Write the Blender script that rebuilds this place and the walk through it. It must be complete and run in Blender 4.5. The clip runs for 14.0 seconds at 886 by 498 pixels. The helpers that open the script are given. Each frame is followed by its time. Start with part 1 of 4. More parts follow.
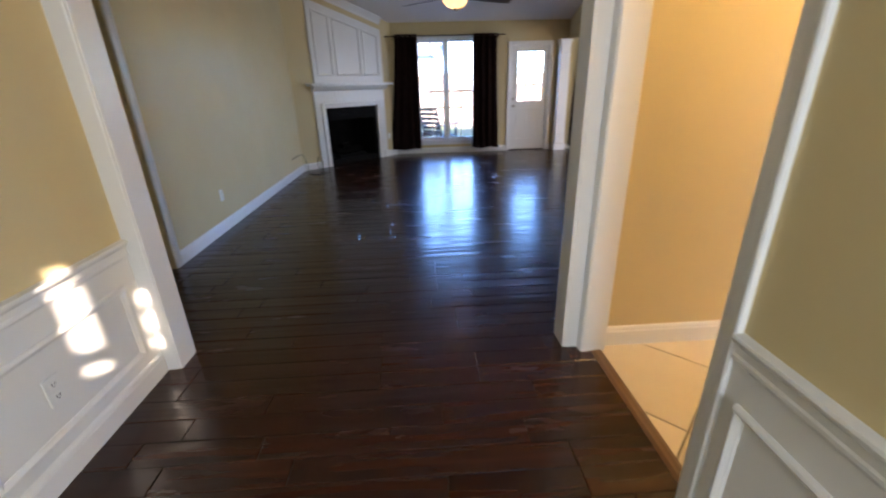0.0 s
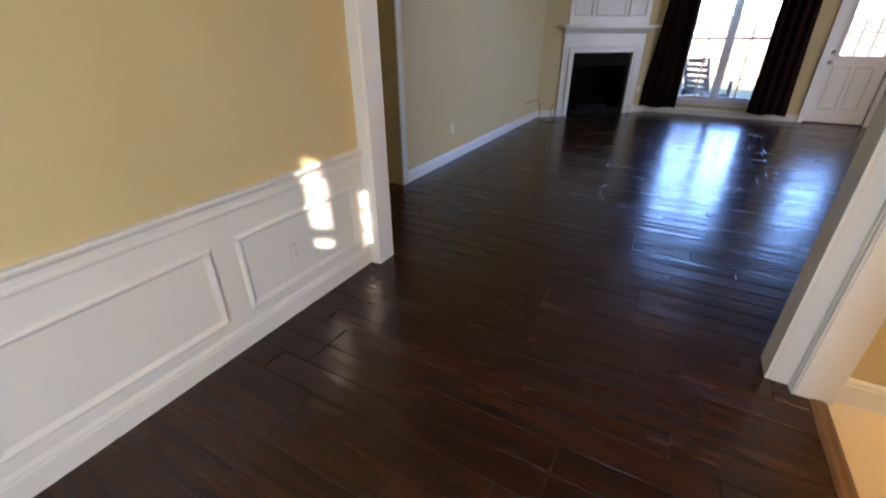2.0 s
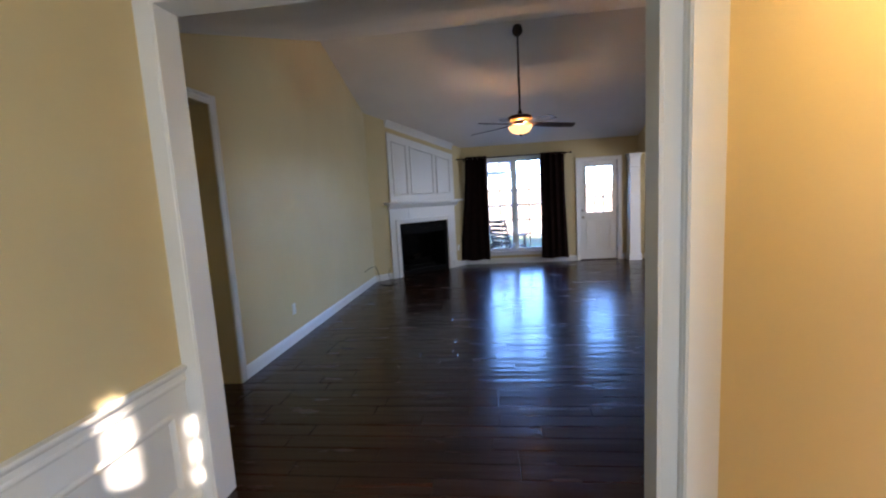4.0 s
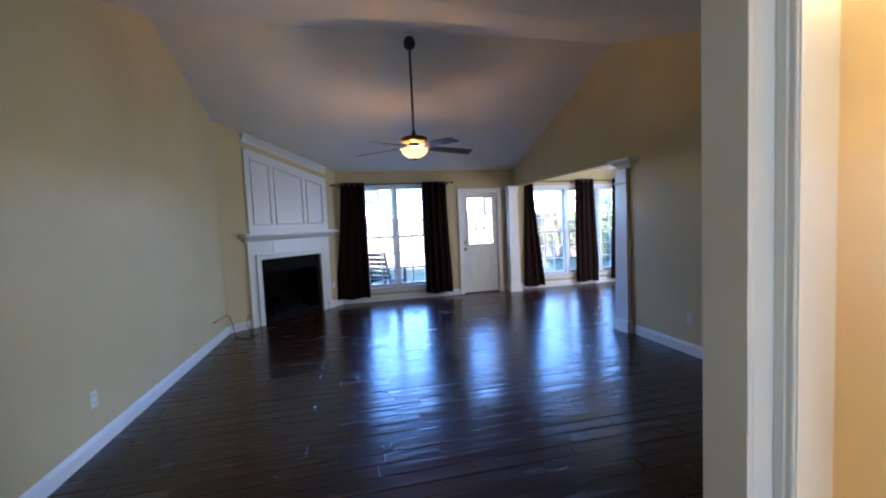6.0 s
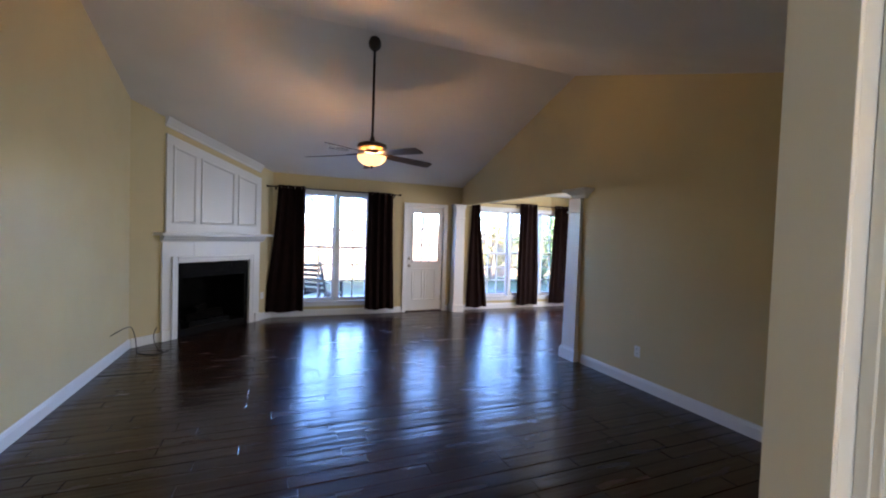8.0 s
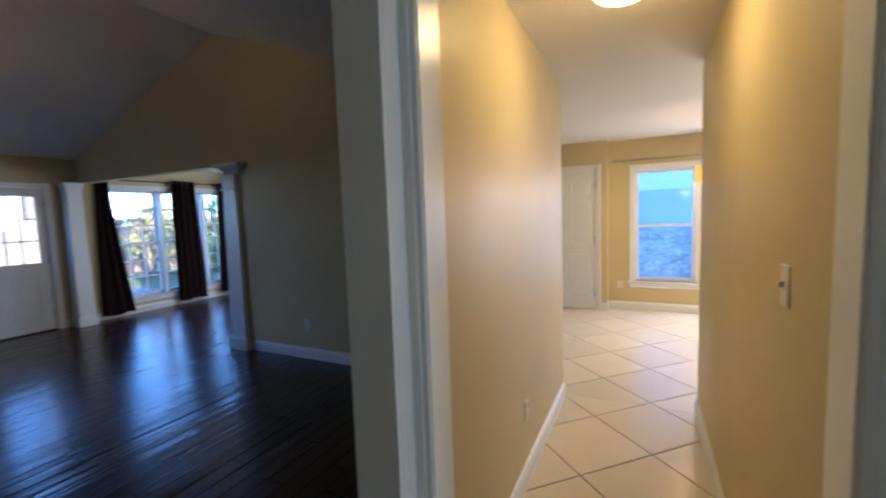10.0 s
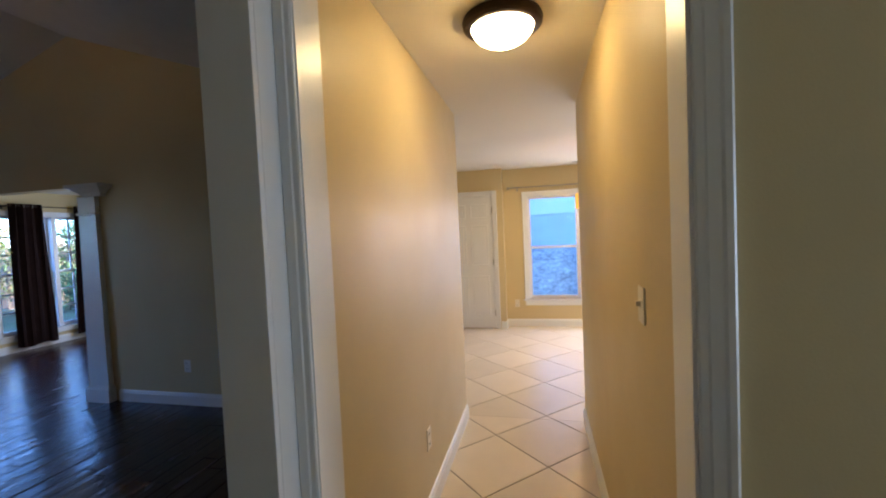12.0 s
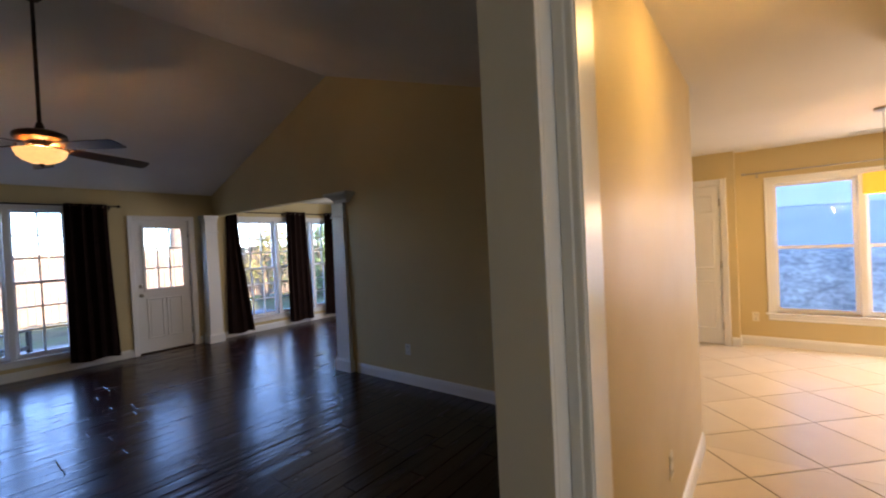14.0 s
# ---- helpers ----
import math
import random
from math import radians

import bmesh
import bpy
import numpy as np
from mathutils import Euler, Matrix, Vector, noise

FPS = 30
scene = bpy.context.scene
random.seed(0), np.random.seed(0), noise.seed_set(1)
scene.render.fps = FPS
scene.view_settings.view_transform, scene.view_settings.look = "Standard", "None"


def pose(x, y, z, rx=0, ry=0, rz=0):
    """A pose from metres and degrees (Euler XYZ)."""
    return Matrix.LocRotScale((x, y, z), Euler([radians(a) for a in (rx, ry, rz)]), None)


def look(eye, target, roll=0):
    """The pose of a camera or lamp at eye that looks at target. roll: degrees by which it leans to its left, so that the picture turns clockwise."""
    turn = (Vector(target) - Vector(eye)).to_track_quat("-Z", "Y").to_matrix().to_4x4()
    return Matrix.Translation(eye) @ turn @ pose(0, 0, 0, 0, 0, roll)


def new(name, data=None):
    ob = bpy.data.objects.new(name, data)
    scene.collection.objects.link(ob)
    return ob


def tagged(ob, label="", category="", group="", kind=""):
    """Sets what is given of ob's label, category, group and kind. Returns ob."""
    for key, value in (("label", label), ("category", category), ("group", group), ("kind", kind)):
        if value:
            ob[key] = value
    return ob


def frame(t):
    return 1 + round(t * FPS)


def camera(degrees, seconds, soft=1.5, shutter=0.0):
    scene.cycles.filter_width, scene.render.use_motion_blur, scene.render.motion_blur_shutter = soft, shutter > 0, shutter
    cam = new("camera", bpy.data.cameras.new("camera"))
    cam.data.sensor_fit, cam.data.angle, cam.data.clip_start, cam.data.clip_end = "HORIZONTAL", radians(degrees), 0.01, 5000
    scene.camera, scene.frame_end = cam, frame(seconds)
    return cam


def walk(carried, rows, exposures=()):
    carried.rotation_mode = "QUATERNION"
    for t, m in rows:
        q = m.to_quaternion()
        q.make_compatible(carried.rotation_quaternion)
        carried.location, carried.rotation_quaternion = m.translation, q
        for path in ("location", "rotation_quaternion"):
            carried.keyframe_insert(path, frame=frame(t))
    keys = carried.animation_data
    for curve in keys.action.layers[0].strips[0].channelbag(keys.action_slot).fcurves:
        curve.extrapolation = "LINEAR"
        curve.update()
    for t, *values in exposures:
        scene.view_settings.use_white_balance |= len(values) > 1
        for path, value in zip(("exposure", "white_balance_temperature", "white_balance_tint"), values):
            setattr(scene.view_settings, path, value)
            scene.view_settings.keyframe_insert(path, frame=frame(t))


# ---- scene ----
cam = camera(94.3, 14.0, soft=2.0, shutter=0.4)
PATH = [
    (0, (-0.069, 0.257, 1.356), (0.022, 2.112, 0.613), -1.6),
    (0.5, (0.074, 0.371, 1.343), (-0.172, 2.234, 0.658), -0.9),
    (1, (0.174, 0.4, 1.34), (-0.333, 2.214, 0.668), -1.4),
    (1.5, (0.114, 0.33, 1.33), (-0.703, 1.969, 0.527), 0.1),
    (2, (0.096, 0.312, 1.307), (-0.768, 1.859, 0.379), -0.2),
    (2.5, (0.121, 0.288, 1.259), (-0.634, 1.791, 0.176), 0.7),
    (3, (0.119, 0.287, 1.315), (-0.56, 1.962, 0.457), -1.3),
    (3.5, (0.069, 0.333, 1.404), (-0.362, 2.244, 0.997), -2.1),
    (3.7, (0.046, 0.357, 1.418), (-0.301, 2.303, 1.114), -2.4),
    (6, (-0.326, 1.266, 1.467), (0.108, 3.214, 1.337), -2.6),
    (6.5, (-0.359, 1.442, 1.467), (0.183, 3.363, 1.337), 1.5),
    (7, (-0.449, 1.587, 1.493), (0.161, 3.49, 1.405), 2.5),
    (7.2, (-0.495, 1.642, 1.508), (0.159, 3.531, 1.432), 2.4),
    (9.3, (-0.333, 1.576, 1.478), (0.914, 3.136, 1.38), -2.4),
    (9.5, (-0.284, 1.584, 1.497), (1.18, 2.94, 1.355), -2.3),
    (10, (-0.198, 1.546, 1.489), (1.59, 2.424, 1.318), -2.0),
    (10.5, (-0.17, 1.508, 1.496), (1.725, 2.132, 1.351), -2.1),
    (11, (-0.168, 1.505, 1.506), (1.759, 2.026, 1.398), -2.4),
    (11.5, (-0.168, 1.501, 1.516), (1.773, 1.973, 1.431), -2.5),
    (12, (-0.164, 1.502, 1.512), (1.782, 1.957, 1.433), -2.6),
    (12.5, (-0.163, 1.505, 1.512), (1.767, 2.028, 1.451), -3.1),
    (13, (-0.203, 1.551, 1.516), (1.645, 2.316, 1.482), -3.4),
    (13.5, (-0.235, 1.636, 1.487), (1.46, 2.697, 1.457), -3.0),
    (14, (-0.16, 1.75, 1.477), (1.416, 2.982, 1.448), -2.8),
]
walk(cam, [(t, look(eye, target, roll)) for t, eye, target, roll in PATH], exposures=[
    (0.0, 5.27, 7150, 22), (2.0, 5.2, 7400, 26), (3.0, 5.25, 7100, 24), (3.7, 5.05, 6900, 21), (6.0, 5.2, 6200, 20), (6.5, 5.27, 6200, 21), (7.2, 5.55, 7800, 26),
    (9.5, 4.42, 5600, 13), (10.5, 4.1, 6000, 17), (12.5, 4.1, 6050, 19), (14.0, 4.15, 8000, 24)])

# ---- world, sun ----
SUN_DIR = Vector((-0.40, 1.0, -0.50)).normalized()
world = bpy.data.worlds.new("sky")
scene.world = world
world.use_nodes = True
wn = world.node_tree.nodes
sky = wn.new("ShaderNodeTexSky")
sky.sky_type = "NISHITA"
sky.sun_disc = False
sky.air_density, sky.dust_density, sky.ozone_density = 0.7, 0.0, 8.0
sky.sun_elevation = math.asin(-SUN_DIR.z)
sky.sun_rotation = math.atan2(-SUN_DIR.x, -SUN_DIR.y)
world.node_tree.links.new(sky.outputs[0], wn["Background"].inputs[0])
wn["Background"].inputs[1].default_value = 0.15
sun_data = bpy.data.lights.new("sun", "SUN")
sun_data.energy, sun_data.angle, sun_data.color = 2.0, radians(0.7), (1.0, 0.91, 0.78)
sun = new("sun", sun_data)
sun.matrix_world = look((0, -20, 10), Vector((0, -20, 10)) + SUN_DIR)


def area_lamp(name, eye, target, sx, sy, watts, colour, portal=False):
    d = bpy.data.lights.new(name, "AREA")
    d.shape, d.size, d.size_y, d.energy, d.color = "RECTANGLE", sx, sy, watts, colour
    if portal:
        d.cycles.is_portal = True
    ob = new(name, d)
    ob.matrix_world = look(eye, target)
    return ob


def point_lamp(name, place, watts, colour, radius):
    d = bpy.data.lights.new(name, "POINT")
    d.energy, d.color, d.shadow_soft_size = watts, colour, radius
    ob = new(name, d)
    ob.location = place
    return ob


# portals for daylight through the openings
area_lamp("portal_living", (0.535, 9.27, 1.22), (0.535, 0, 1.22), 1.15, 1.9, 1, (1, 1, 1), True)
area_lamp("portal_door", (2.21, 9.26, 1.43), (2.21, 0, 1.43), 0.48, 0.9, 1, (1, 1, 1), True)
area_lamp("portal_dining", (4.57, 9.27, 1.15), (4.57, 0, 1.15), 2.3, 1.8, 1, (1, 1, 1), True)
area_lamp("portal_breakfast", (6.37, 0.48, 1.2), (0, 0.48, 1.2), 2.3, 1.6, 1, (1, 1, 1), True)
# fill lamp before the closed entrance wall, standing in for unseen front-door daylight
area_lamp("foyer_fill", (0.50, -1.5, 1.15), (-0.70, 1.6, 0.6), 0.5, 1.5, 1.85, (0.68, 0.86, 1.0))
# fill lamp in the added side window, brightening the living room's west wall
area_lamp("dining_fill", (5.97, 7.55, 1.25), (-2.1, 5.6, 0.5), 1.5, 1.6, 3.0, (0.74, 0.87, 1.0))
# fill lamp hidden in the far unit of window_3, brightening the breakfast room
area_lamp("breakfast_fill", (6.29, -0.08, 1.22), (4.2, 0.9, 0.5), 1.2, 1.5, 3.8, (0.92, 0.95, 1.0))
# lamps
point_lamp("fan_bulb", (0.446, 6.0, 2.275), 1.2, (1.0, 0.66, 0.36), 0.05)
point_lamp("pendant_bulb", (4.9, 0.925, 1.705), 2.7, (1.0, 0.72, 0.34), 0.06)


# ---- materials ----
def material(name, colour, rough=0.5, metal=0.0, vary=0.0, vary_scale=2.0, bump=0.0, bump_scale=60.0, stretch=(1, 1, 1),
             second=None, second_scale=12.0, per_object=0.0, per_island=0.0, emission=0.0, rough_vary=0.0, coat=0.0, spec=0.5):
    m = bpy.data.materials.new(name)
    m.use_nodes = True
    nt = m.node_tree
    n, l = nt.nodes, nt.links
    b = n["Principled BSDF"]
    b.inputs["Roughness"].default_value = rough
    b.inputs["Metallic"].default_value = metal
    b.inputs["Specular IOR Level"].default_value = spec
    b.inputs["Coat Weight"].default_value = coat
    b.inputs["Coat Roughness"].default_value = 0.12
    tc = n.new("ShaderNodeTexCoord")
    mp = n.new("ShaderNodeMapping")
    mp.inputs["Scale"].default_value = stretch
    l.new(tc.outputs["Object"], mp.inputs["Vector"])

    def noise_tex(scale, detail=4.0):
        t = n.new("ShaderNodeTexNoise")
        t.inputs["Scale"].default_value, t.inputs["Detail"].default_value = scale, detail
        l.new(mp.outputs[0], t.inputs["Vector"])
        return t

    def mix(kind, a, bb, fac):
        x = n.new("ShaderNodeMix")
        x.data_type, x.blend_type = "RGBA", kind
        for sock, v in ((x.inputs[6], a), (x.inputs[7], bb), (x.inputs[0], fac)):
            if isinstance(v, bpy.types.NodeSocket):
                l.new(v, sock)
            else:
                sock.default_value = (*v, 1) if isinstance(v, tuple) else v
        return x.outputs[2]

    def ramp(src, a, bb, lo=0.35, hi=0.65):
        r = n.new("ShaderNodeMapRange")
        r.inputs[1].default_value, r.inputs[2].default_value, r.inputs[3].default_value, r.inputs[4].default_value = lo, hi, a, bb
        l.new(src, r.inputs[0])
        return r.outputs[0]

    col = colour
    if second:
        col = mix("MIX", colour, second, ramp(noise_tex(second_scale, 6).outputs[0], 0, 1))
    if vary:
        v = ramp(noise_tex(vary_scale).outputs[0], 1 - vary, 1 + vary)
        hsv = n.new("ShaderNodeHueSaturation")
        l.new(v, hsv.inputs["Value"])
        if isinstance(col, tuple):
            hsv.inputs["Color"].default_value = (*col, 1)
        else:
            l.new(col, hsv.inputs["Color"])
        col = hsv.outputs[0]
    if per_object or per_island:
        src = n.new("ShaderNodeObjectInfo").outputs["Random"] if per_object else n.new("ShaderNodeNewGeometry").outputs["Random Per Island"]
        amount = per_object or per_island
        hsv = n.new("ShaderNodeHueSaturation")
        l.new(ramp(src, 1 - amount, 1 + amount, 0, 1), hsv.inputs["Value"])
        if isinstance(col, tuple):
            hsv.inputs["Color"].default_value = (*col, 1)
        else:
            l.new(col, hsv.inputs["Color"])
        col = hsv.outputs[0]
    if isinstance(col, tuple):
        b.inputs["Base Color"].default_value = (*col, 1)
    else:
        l.new(col, b.inputs["Base Color"])
    if rough_vary:
        l.new(ramp(noise_tex(vary_scale * 3, 5).outputs[0], rough - rough_vary, rough + rough_vary), b.inputs["Roughness"])
    if bump:
        bp = n.new("ShaderNodeBump")
        bp.inputs["Strength"].default_value, bp.inputs["Distance"].default_value = bump, 0.004
        l.new(noise_tex(bump_scale, 5).outputs[0], bp.inputs["Height"])
        l.new(bp.outputs[0], b.inputs["Normal"])
    if emission:
        b.inputs["Emission Color"].default_value = (*colour, 1)
        b.inputs["Emission Strength"].default_value = emission
    return m


WALL = material("beige_wall_paint", (0.62, 0.505, 0.285), 0.48, vary=0.03, vary_scale=1.3, bump=0.12, bump_scale=140, rough_vary=0.05, spec=0.22)
TRIM = material("white_trim_paint", (0.75, 0.75, 0.73), 0.32, vary=0.012, vary_scale=2, bump=0.05, bump_scale=90)
CEIL = material("white_ceiling_paint", (0.74, 0.71, 0.68), 0.85, vary=0.03, vary_scale=1.5, bump=0.35, bump_scale=110)
CEIL_LOW = material("cream_ceiling_paint", (0.72, 0.67, 0.56), 0.8, vary=0.02, vary_scale=1.5, bump=0.3, bump_scale=110)


def hardwood(name, islands):
    """Hand-scraped dark planks: grain and scrape marks run along x, every plank with its own shade and figure."""
    m = bpy.data.materials.new(name)
    m.use_nodes = True
    n, l = m.node_tree.nodes, m.node_tree.links
    b = n["Principled BSDF"]
    geo = n.new("ShaderNodeNewGeometry")
    own = geo.outputs["Random Per Island"] if islands else n.new("ShaderNodeObjectInfo").outputs["Random"]
    shift = n.new("ShaderNodeVectorMath")
    shift.operation, shift.inputs[1].default_value = "SCALE", (1, 1, 1)
    axis = n.new("ShaderNodeCombineXYZ")
    axis.inputs[0].default_value, axis.inputs[1].default_value, axis.inputs[2].default_value = 37.0, 3.0, 11.0
    l.new(axis.outputs[0], shift.inputs[0]), l.new(own, shift.inputs["Scale"])
    place = n.new("ShaderNodeVectorMath")
    place.operation = "ADD"
    l.new(geo.outputs["Position"], place.inputs[0]), l.new(shift.outputs[0], place.inputs[1])

    def grain(stretch, detail):
        mp, t = n.new("ShaderNodeMapping"), n.new("ShaderNodeTexNoise")
        mp.inputs["Scale"].default_value = stretch
        t.inputs["Scale"].default_value, t.inputs["Detail"].default_value = 1.0, detail
        l.new(place.outputs[0], mp.inputs["Vector"]), l.new(mp.outputs[0], t.inputs["Vector"])
        return t.outputs[0]

    def span(src, lo, hi, a, bb):
        r = n.new("ShaderNodeMapRange")
        r.inputs[1].default_value, r.inputs[2].default_value, r.inputs[3].default_value, r.inputs[4].default_value = lo, hi, a, bb
        l.new(src, r.inputs[0])
        return r.outputs[0]

    tone = n.new("ShaderNodeMix")
    tone.data_type = "RGBA"
    tone.inputs[6].default_value, tone.inputs[7].default_value = (0.015, 0.0050, 0.0028, 1), (0.044, 0.0142, 0.0066, 1)
    l.new(span(grain((1.3, 17, 1), 5), 0.33, 0.68, 0, 1), tone.inputs[0])
    shade = n.new("ShaderNodeHueSaturation")
    l.new(span(own, 0, 1, 0.75, 1.22), shade.inputs["Value"]), l.new(tone.outputs[2], shade.inputs["Color"])
    l.new(shade.outputs[0], b.inputs["Base Color"])
    l.new(span(grain((2.2, 9, 1), 4), 0.3, 0.7, WOOD_ROUGH - 0.045, WOOD_ROUGH + 0.06), b.inputs["Roughness"])
    b.inputs["Specular IOR Level"].default_value = WOOD_SPEC
    scrape, fine = n.new("ShaderNodeBump"), n.new("ShaderNodeBump")
    scrape.inputs["Strength"].default_value, scrape.inputs["Distance"].default_value = 1.0, WOOD_SCRAPE
    fine.inputs["Strength"].default_value, fine.inputs["Distance"].default_value = 0.5, 0.0003
    l.new(grain((0.9, 15, 1), 1.5), scrape.inputs["Height"]), l.new(grain((7, 120, 1), 2), fine.inputs["Height"])
    l.new(scrape.outputs[0], fine.inputs["Normal"]), l.new(fine.outputs[0], b.inputs["Normal"])
    return m


WOOD_ROUGH, WOOD_SPEC, WOOD_SCRAPE = 0.225, 0.44, 0.0042
WOOD, WOOD_FAR = hardwood("dark_hardwood", False), hardwood("dark_hardwood_far", True)
SUBFLOOR = material("dark_joint", (0.008, 0.005, 0.004), 0.8, vary=0.1)
TILE = material("beige_ceramic_tile", (0.77, 0.66, 0.50), 0.26, vary=0.018, vary_scale=5, per_object=0.05, bump=0.06, bump_scale=30)
GROUT = material("brown_grout", (0.13, 0.10, 0.075), 0.9, vary=0.15, vary_scale=9, bump=0.3, bump_scale=200)
OAK = material("brown_wood_strip", (0.17, 0.095, 0.05), 0.4, vary=0.2, vary_scale=6, stretch=(6, 0.6, 1), bump=0.2, bump_scale=20)
CURTAIN = material("brown_curtain_cloth", (0.015, 0.0072, 0.0062), 0.9, vary=0.12, vary_scale=8, bump=0.3, bump_scale=500, spec=0.06)
BLACK = material("black_firebox_steel", (0.0035, 0.0035, 0.0035), 0.7, vary=0.2, vary_scale=8, bump=0.1, spec=0.12)
SOOT = material("sooty_firebrick", (0.003, 0.0028, 0.0026), 0.9, vary=0.4, vary_scale=7, bump=0.5, bump_scale=40, spec=0.1)
LOG = material("charred_log", (0.004, 0.0035, 0.003), 0.95, vary=0.4, vary_scale=12, bump=0.8, bump_scale=40, spec=0.1)
BRONZE = material("oil_rubbed_bronze", (0.030, 0.019, 0.014), 0.4, 0.85, vary=0.2, vary_scale=20, bump=0.05)
NICKEL = material("satin_nickel", (0.42, 0.39, 0.34), 0.3, 1.0, vary=0.05, vary_scale=20)
BLADE = material("walnut_blade", (0.050, 0.022, 0.013), 0.35, vary=0.25, vary_scale=8, stretch=(0.5, 5, 5), bump=0.15, bump_scale=30)
PLASTIC = material("ivory_plastic", (0.72, 0.68, 0.58), 0.35, vary=0.02)
PLASTIC_W = material("white_plastic", (0.75, 0.75, 0.73), 0.35, vary=0.02)
DARK = material("dark_slot", (0.02, 0.02, 0.02), 0.6, vary=0.1)
VINYL = material("white_vinyl", (0.78, 0.79, 0.80), 0.3, vary=0.02, vary_scale=5)
CABLE = material("black_cable", (0.015, 0.014, 0.013), 0.5, vary=0.1)
AMBER = material("lit_amber_glass", (1.0, 0.56, 0.22), 0.4, emission=0.07, vary=0.2, vary_scale=9)
OPAL = material("lit_opal_glass", (1.0, 0.73, 0.31), 0.4, emission=2.3)
SHADE = material("lit_amber_shade", (1.0, 0.50, 0.07), 0.6, emission=0.055, vary=0.1)
FENCE = material("weathered_fence_wood", (0.20, 0.145, 0.11), 0.85, vary=0.2, vary_scale=3, stretch=(3, 3, 0.4), per_object=0.15, bump=0.5, bump_scale=30)
GRASS = material("lawn", (0.06, 0.10, 0.03), 0.95, vary=0.3, vary_scale=1.5, second=(0.09, 0.08, 0.045), second_scale=0.7, bump=1.0, bump_scale=25)
STRAW = material("pine_straw", (0.50, 0.47, 0.39), 0.95, vary=0.28, vary_scale=13, second=(0.24, 0.22, 0.19), second_scale=1.6, bump=1.0, bump_scale=34)
SIDING = material("pale_blue_siding", (0.45, 0.51, 0.58), 0.6, vary=0.05, vary_scale=2, per_object=0.03, bump=0.1)
FOUND = material("painted_block", (0.35, 0.41, 0.49), 0.85, vary=0.08, vary_scale=2, bump=0.3, bump_scale=30)
SHINGLE = material("grey_shingle", (0.13, 0.14, 0.16), 0.9, vary=0.25, vary_scale=6, bump=0.6, bump_scale=30)
CONCRETE = material("patio_concrete", (0.24, 0.23, 0.21), 0.9, vary=0.1, vary_scale=2, bump=0.3, bump_scale=60)
BARK = material("bark", (0.13, 0.10, 0.08), 0.95, vary=0.3, vary_scale=8, stretch=(3, 3, 0.6), bump=0.9, bump_scale=14)
LEAF = material("leaf", (0.10, 0.165, 0.06), 0.7, per_island=0.5, vary=0.1)
LEAF_Y = material("autumn_leaf", (0.24, 0.22, 0.06), 0.7, per_island=0.4, vary=0.1)
CHAIRWOOD = material("dark_stained_chair_wood", (0.045, 0.028, 0.022), 0.6, vary=0.25, vary_scale=6, bump=0.3, bump_scale=40)


def glass_material():
    m = bpy.data.materials.new("window_glass")
    m.use_nodes = True
    n, l = m.node_tree.nodes, m.node_tree.links
    n.remove(n["Principled BSDF"])
    t, g, f, x = n.new("ShaderNodeBsdfTransparent"), n.new("ShaderNodeBsdfGlossy"), n.new("ShaderNodeFresnel"), n.new("ShaderNodeMixShader")
    t.inputs[0].default_value = (0.93, 0.95, 0.95, 1)
    g.inputs["Roughness"].default_value = 0.01
    weak = n.new("ShaderNodeMath")
    weak.operation, weak.inputs[1].default_value = "MULTIPLY", 0.15
    l.new(f.outputs[0], weak.inputs[0])
    l.new(weak.outputs[0], x.inputs[0]), l.new(t.outputs[0], x.inputs[1]), l.new(g.outputs[0], x.inputs[2])
    l.new(x.outputs[0], n["Material Output"].inputs[0])
    return m


GLASS = glass_material()


# ---- mesh helpers ----
def box(bm, x0, x1, y0, y1, z0, z1, bevel=0.0):
    vs = [bm.verts.new((x, y, z)) for z in (z0, z1) for y in (y0, y1) for x in (x0, x1)]
    fs = [bm.faces.new([vs[i] for i in q]) for q in ((0, 2, 3, 1), (4, 5, 7, 6), (0, 1, 5, 4), (1, 3, 7, 5), (3, 2, 6, 7), (2, 0, 4, 6))]
    if bevel:
        es = list({e for f in fs for e in f.edges})
        bmesh.ops.bevel(bm, geom=es, offset=bevel, segments=2, affect="EDGES", profile=0.5)
    return bm


def boxes(*rows, bevel=0.0):
    bm = bmesh.new()
    for r in rows:
        box(bm, *r, bevel=bevel)
    return bm


def strip(bm, p0, p1, profile, u, v):
    """A moulding: the outline profile (distances along u and v) drawn from p0 to p1."""
    p0, p1, u, v = Vector(p0), Vector(p1), Vector(u), Vector(v)
    a = [bm.verts.new(p0 + u * s + v * t) for s, t in profile]
    b = [bm.verts.new(p1 + u * s + v * t) for s, t in profile]
    k = len(profile)
    for i in range(k):
        bm.faces.new((a[i], a[(i + 1) % k], b[(i + 1) % k], b[i]))
    bm.faces.new(a[::-1]), bm.faces.new(b)
    return bm


def lathe(bm, profile, steps=32, centre=(0, 0, 0), axis="z"):
    rings = []
    for r, h in profile:
        ring = []
        for i in range(steps):
            a = 2 * math.pi * i / steps
            p = (r * math.cos(a), r * math.sin(a), h)
            if axis == "x":
                p = (h, r * math.cos(a), r * math.sin(a))
            elif axis == "y":
                p = (r * math.cos(a), h, r * math.sin(a))
            ring.append(bm.verts.new(Vector(p) + Vector(centre)))
        rings.append(ring)
    for a, b in zip(rings, rings[1:]):
        for i in range(steps):
            bm.faces.new((a[i], a[(i + 1) % steps], b[(i + 1) % steps], b[i]))
    bm.faces.new(rings[0][::-1]), bm.faces.new(rings[-1])
    return bm


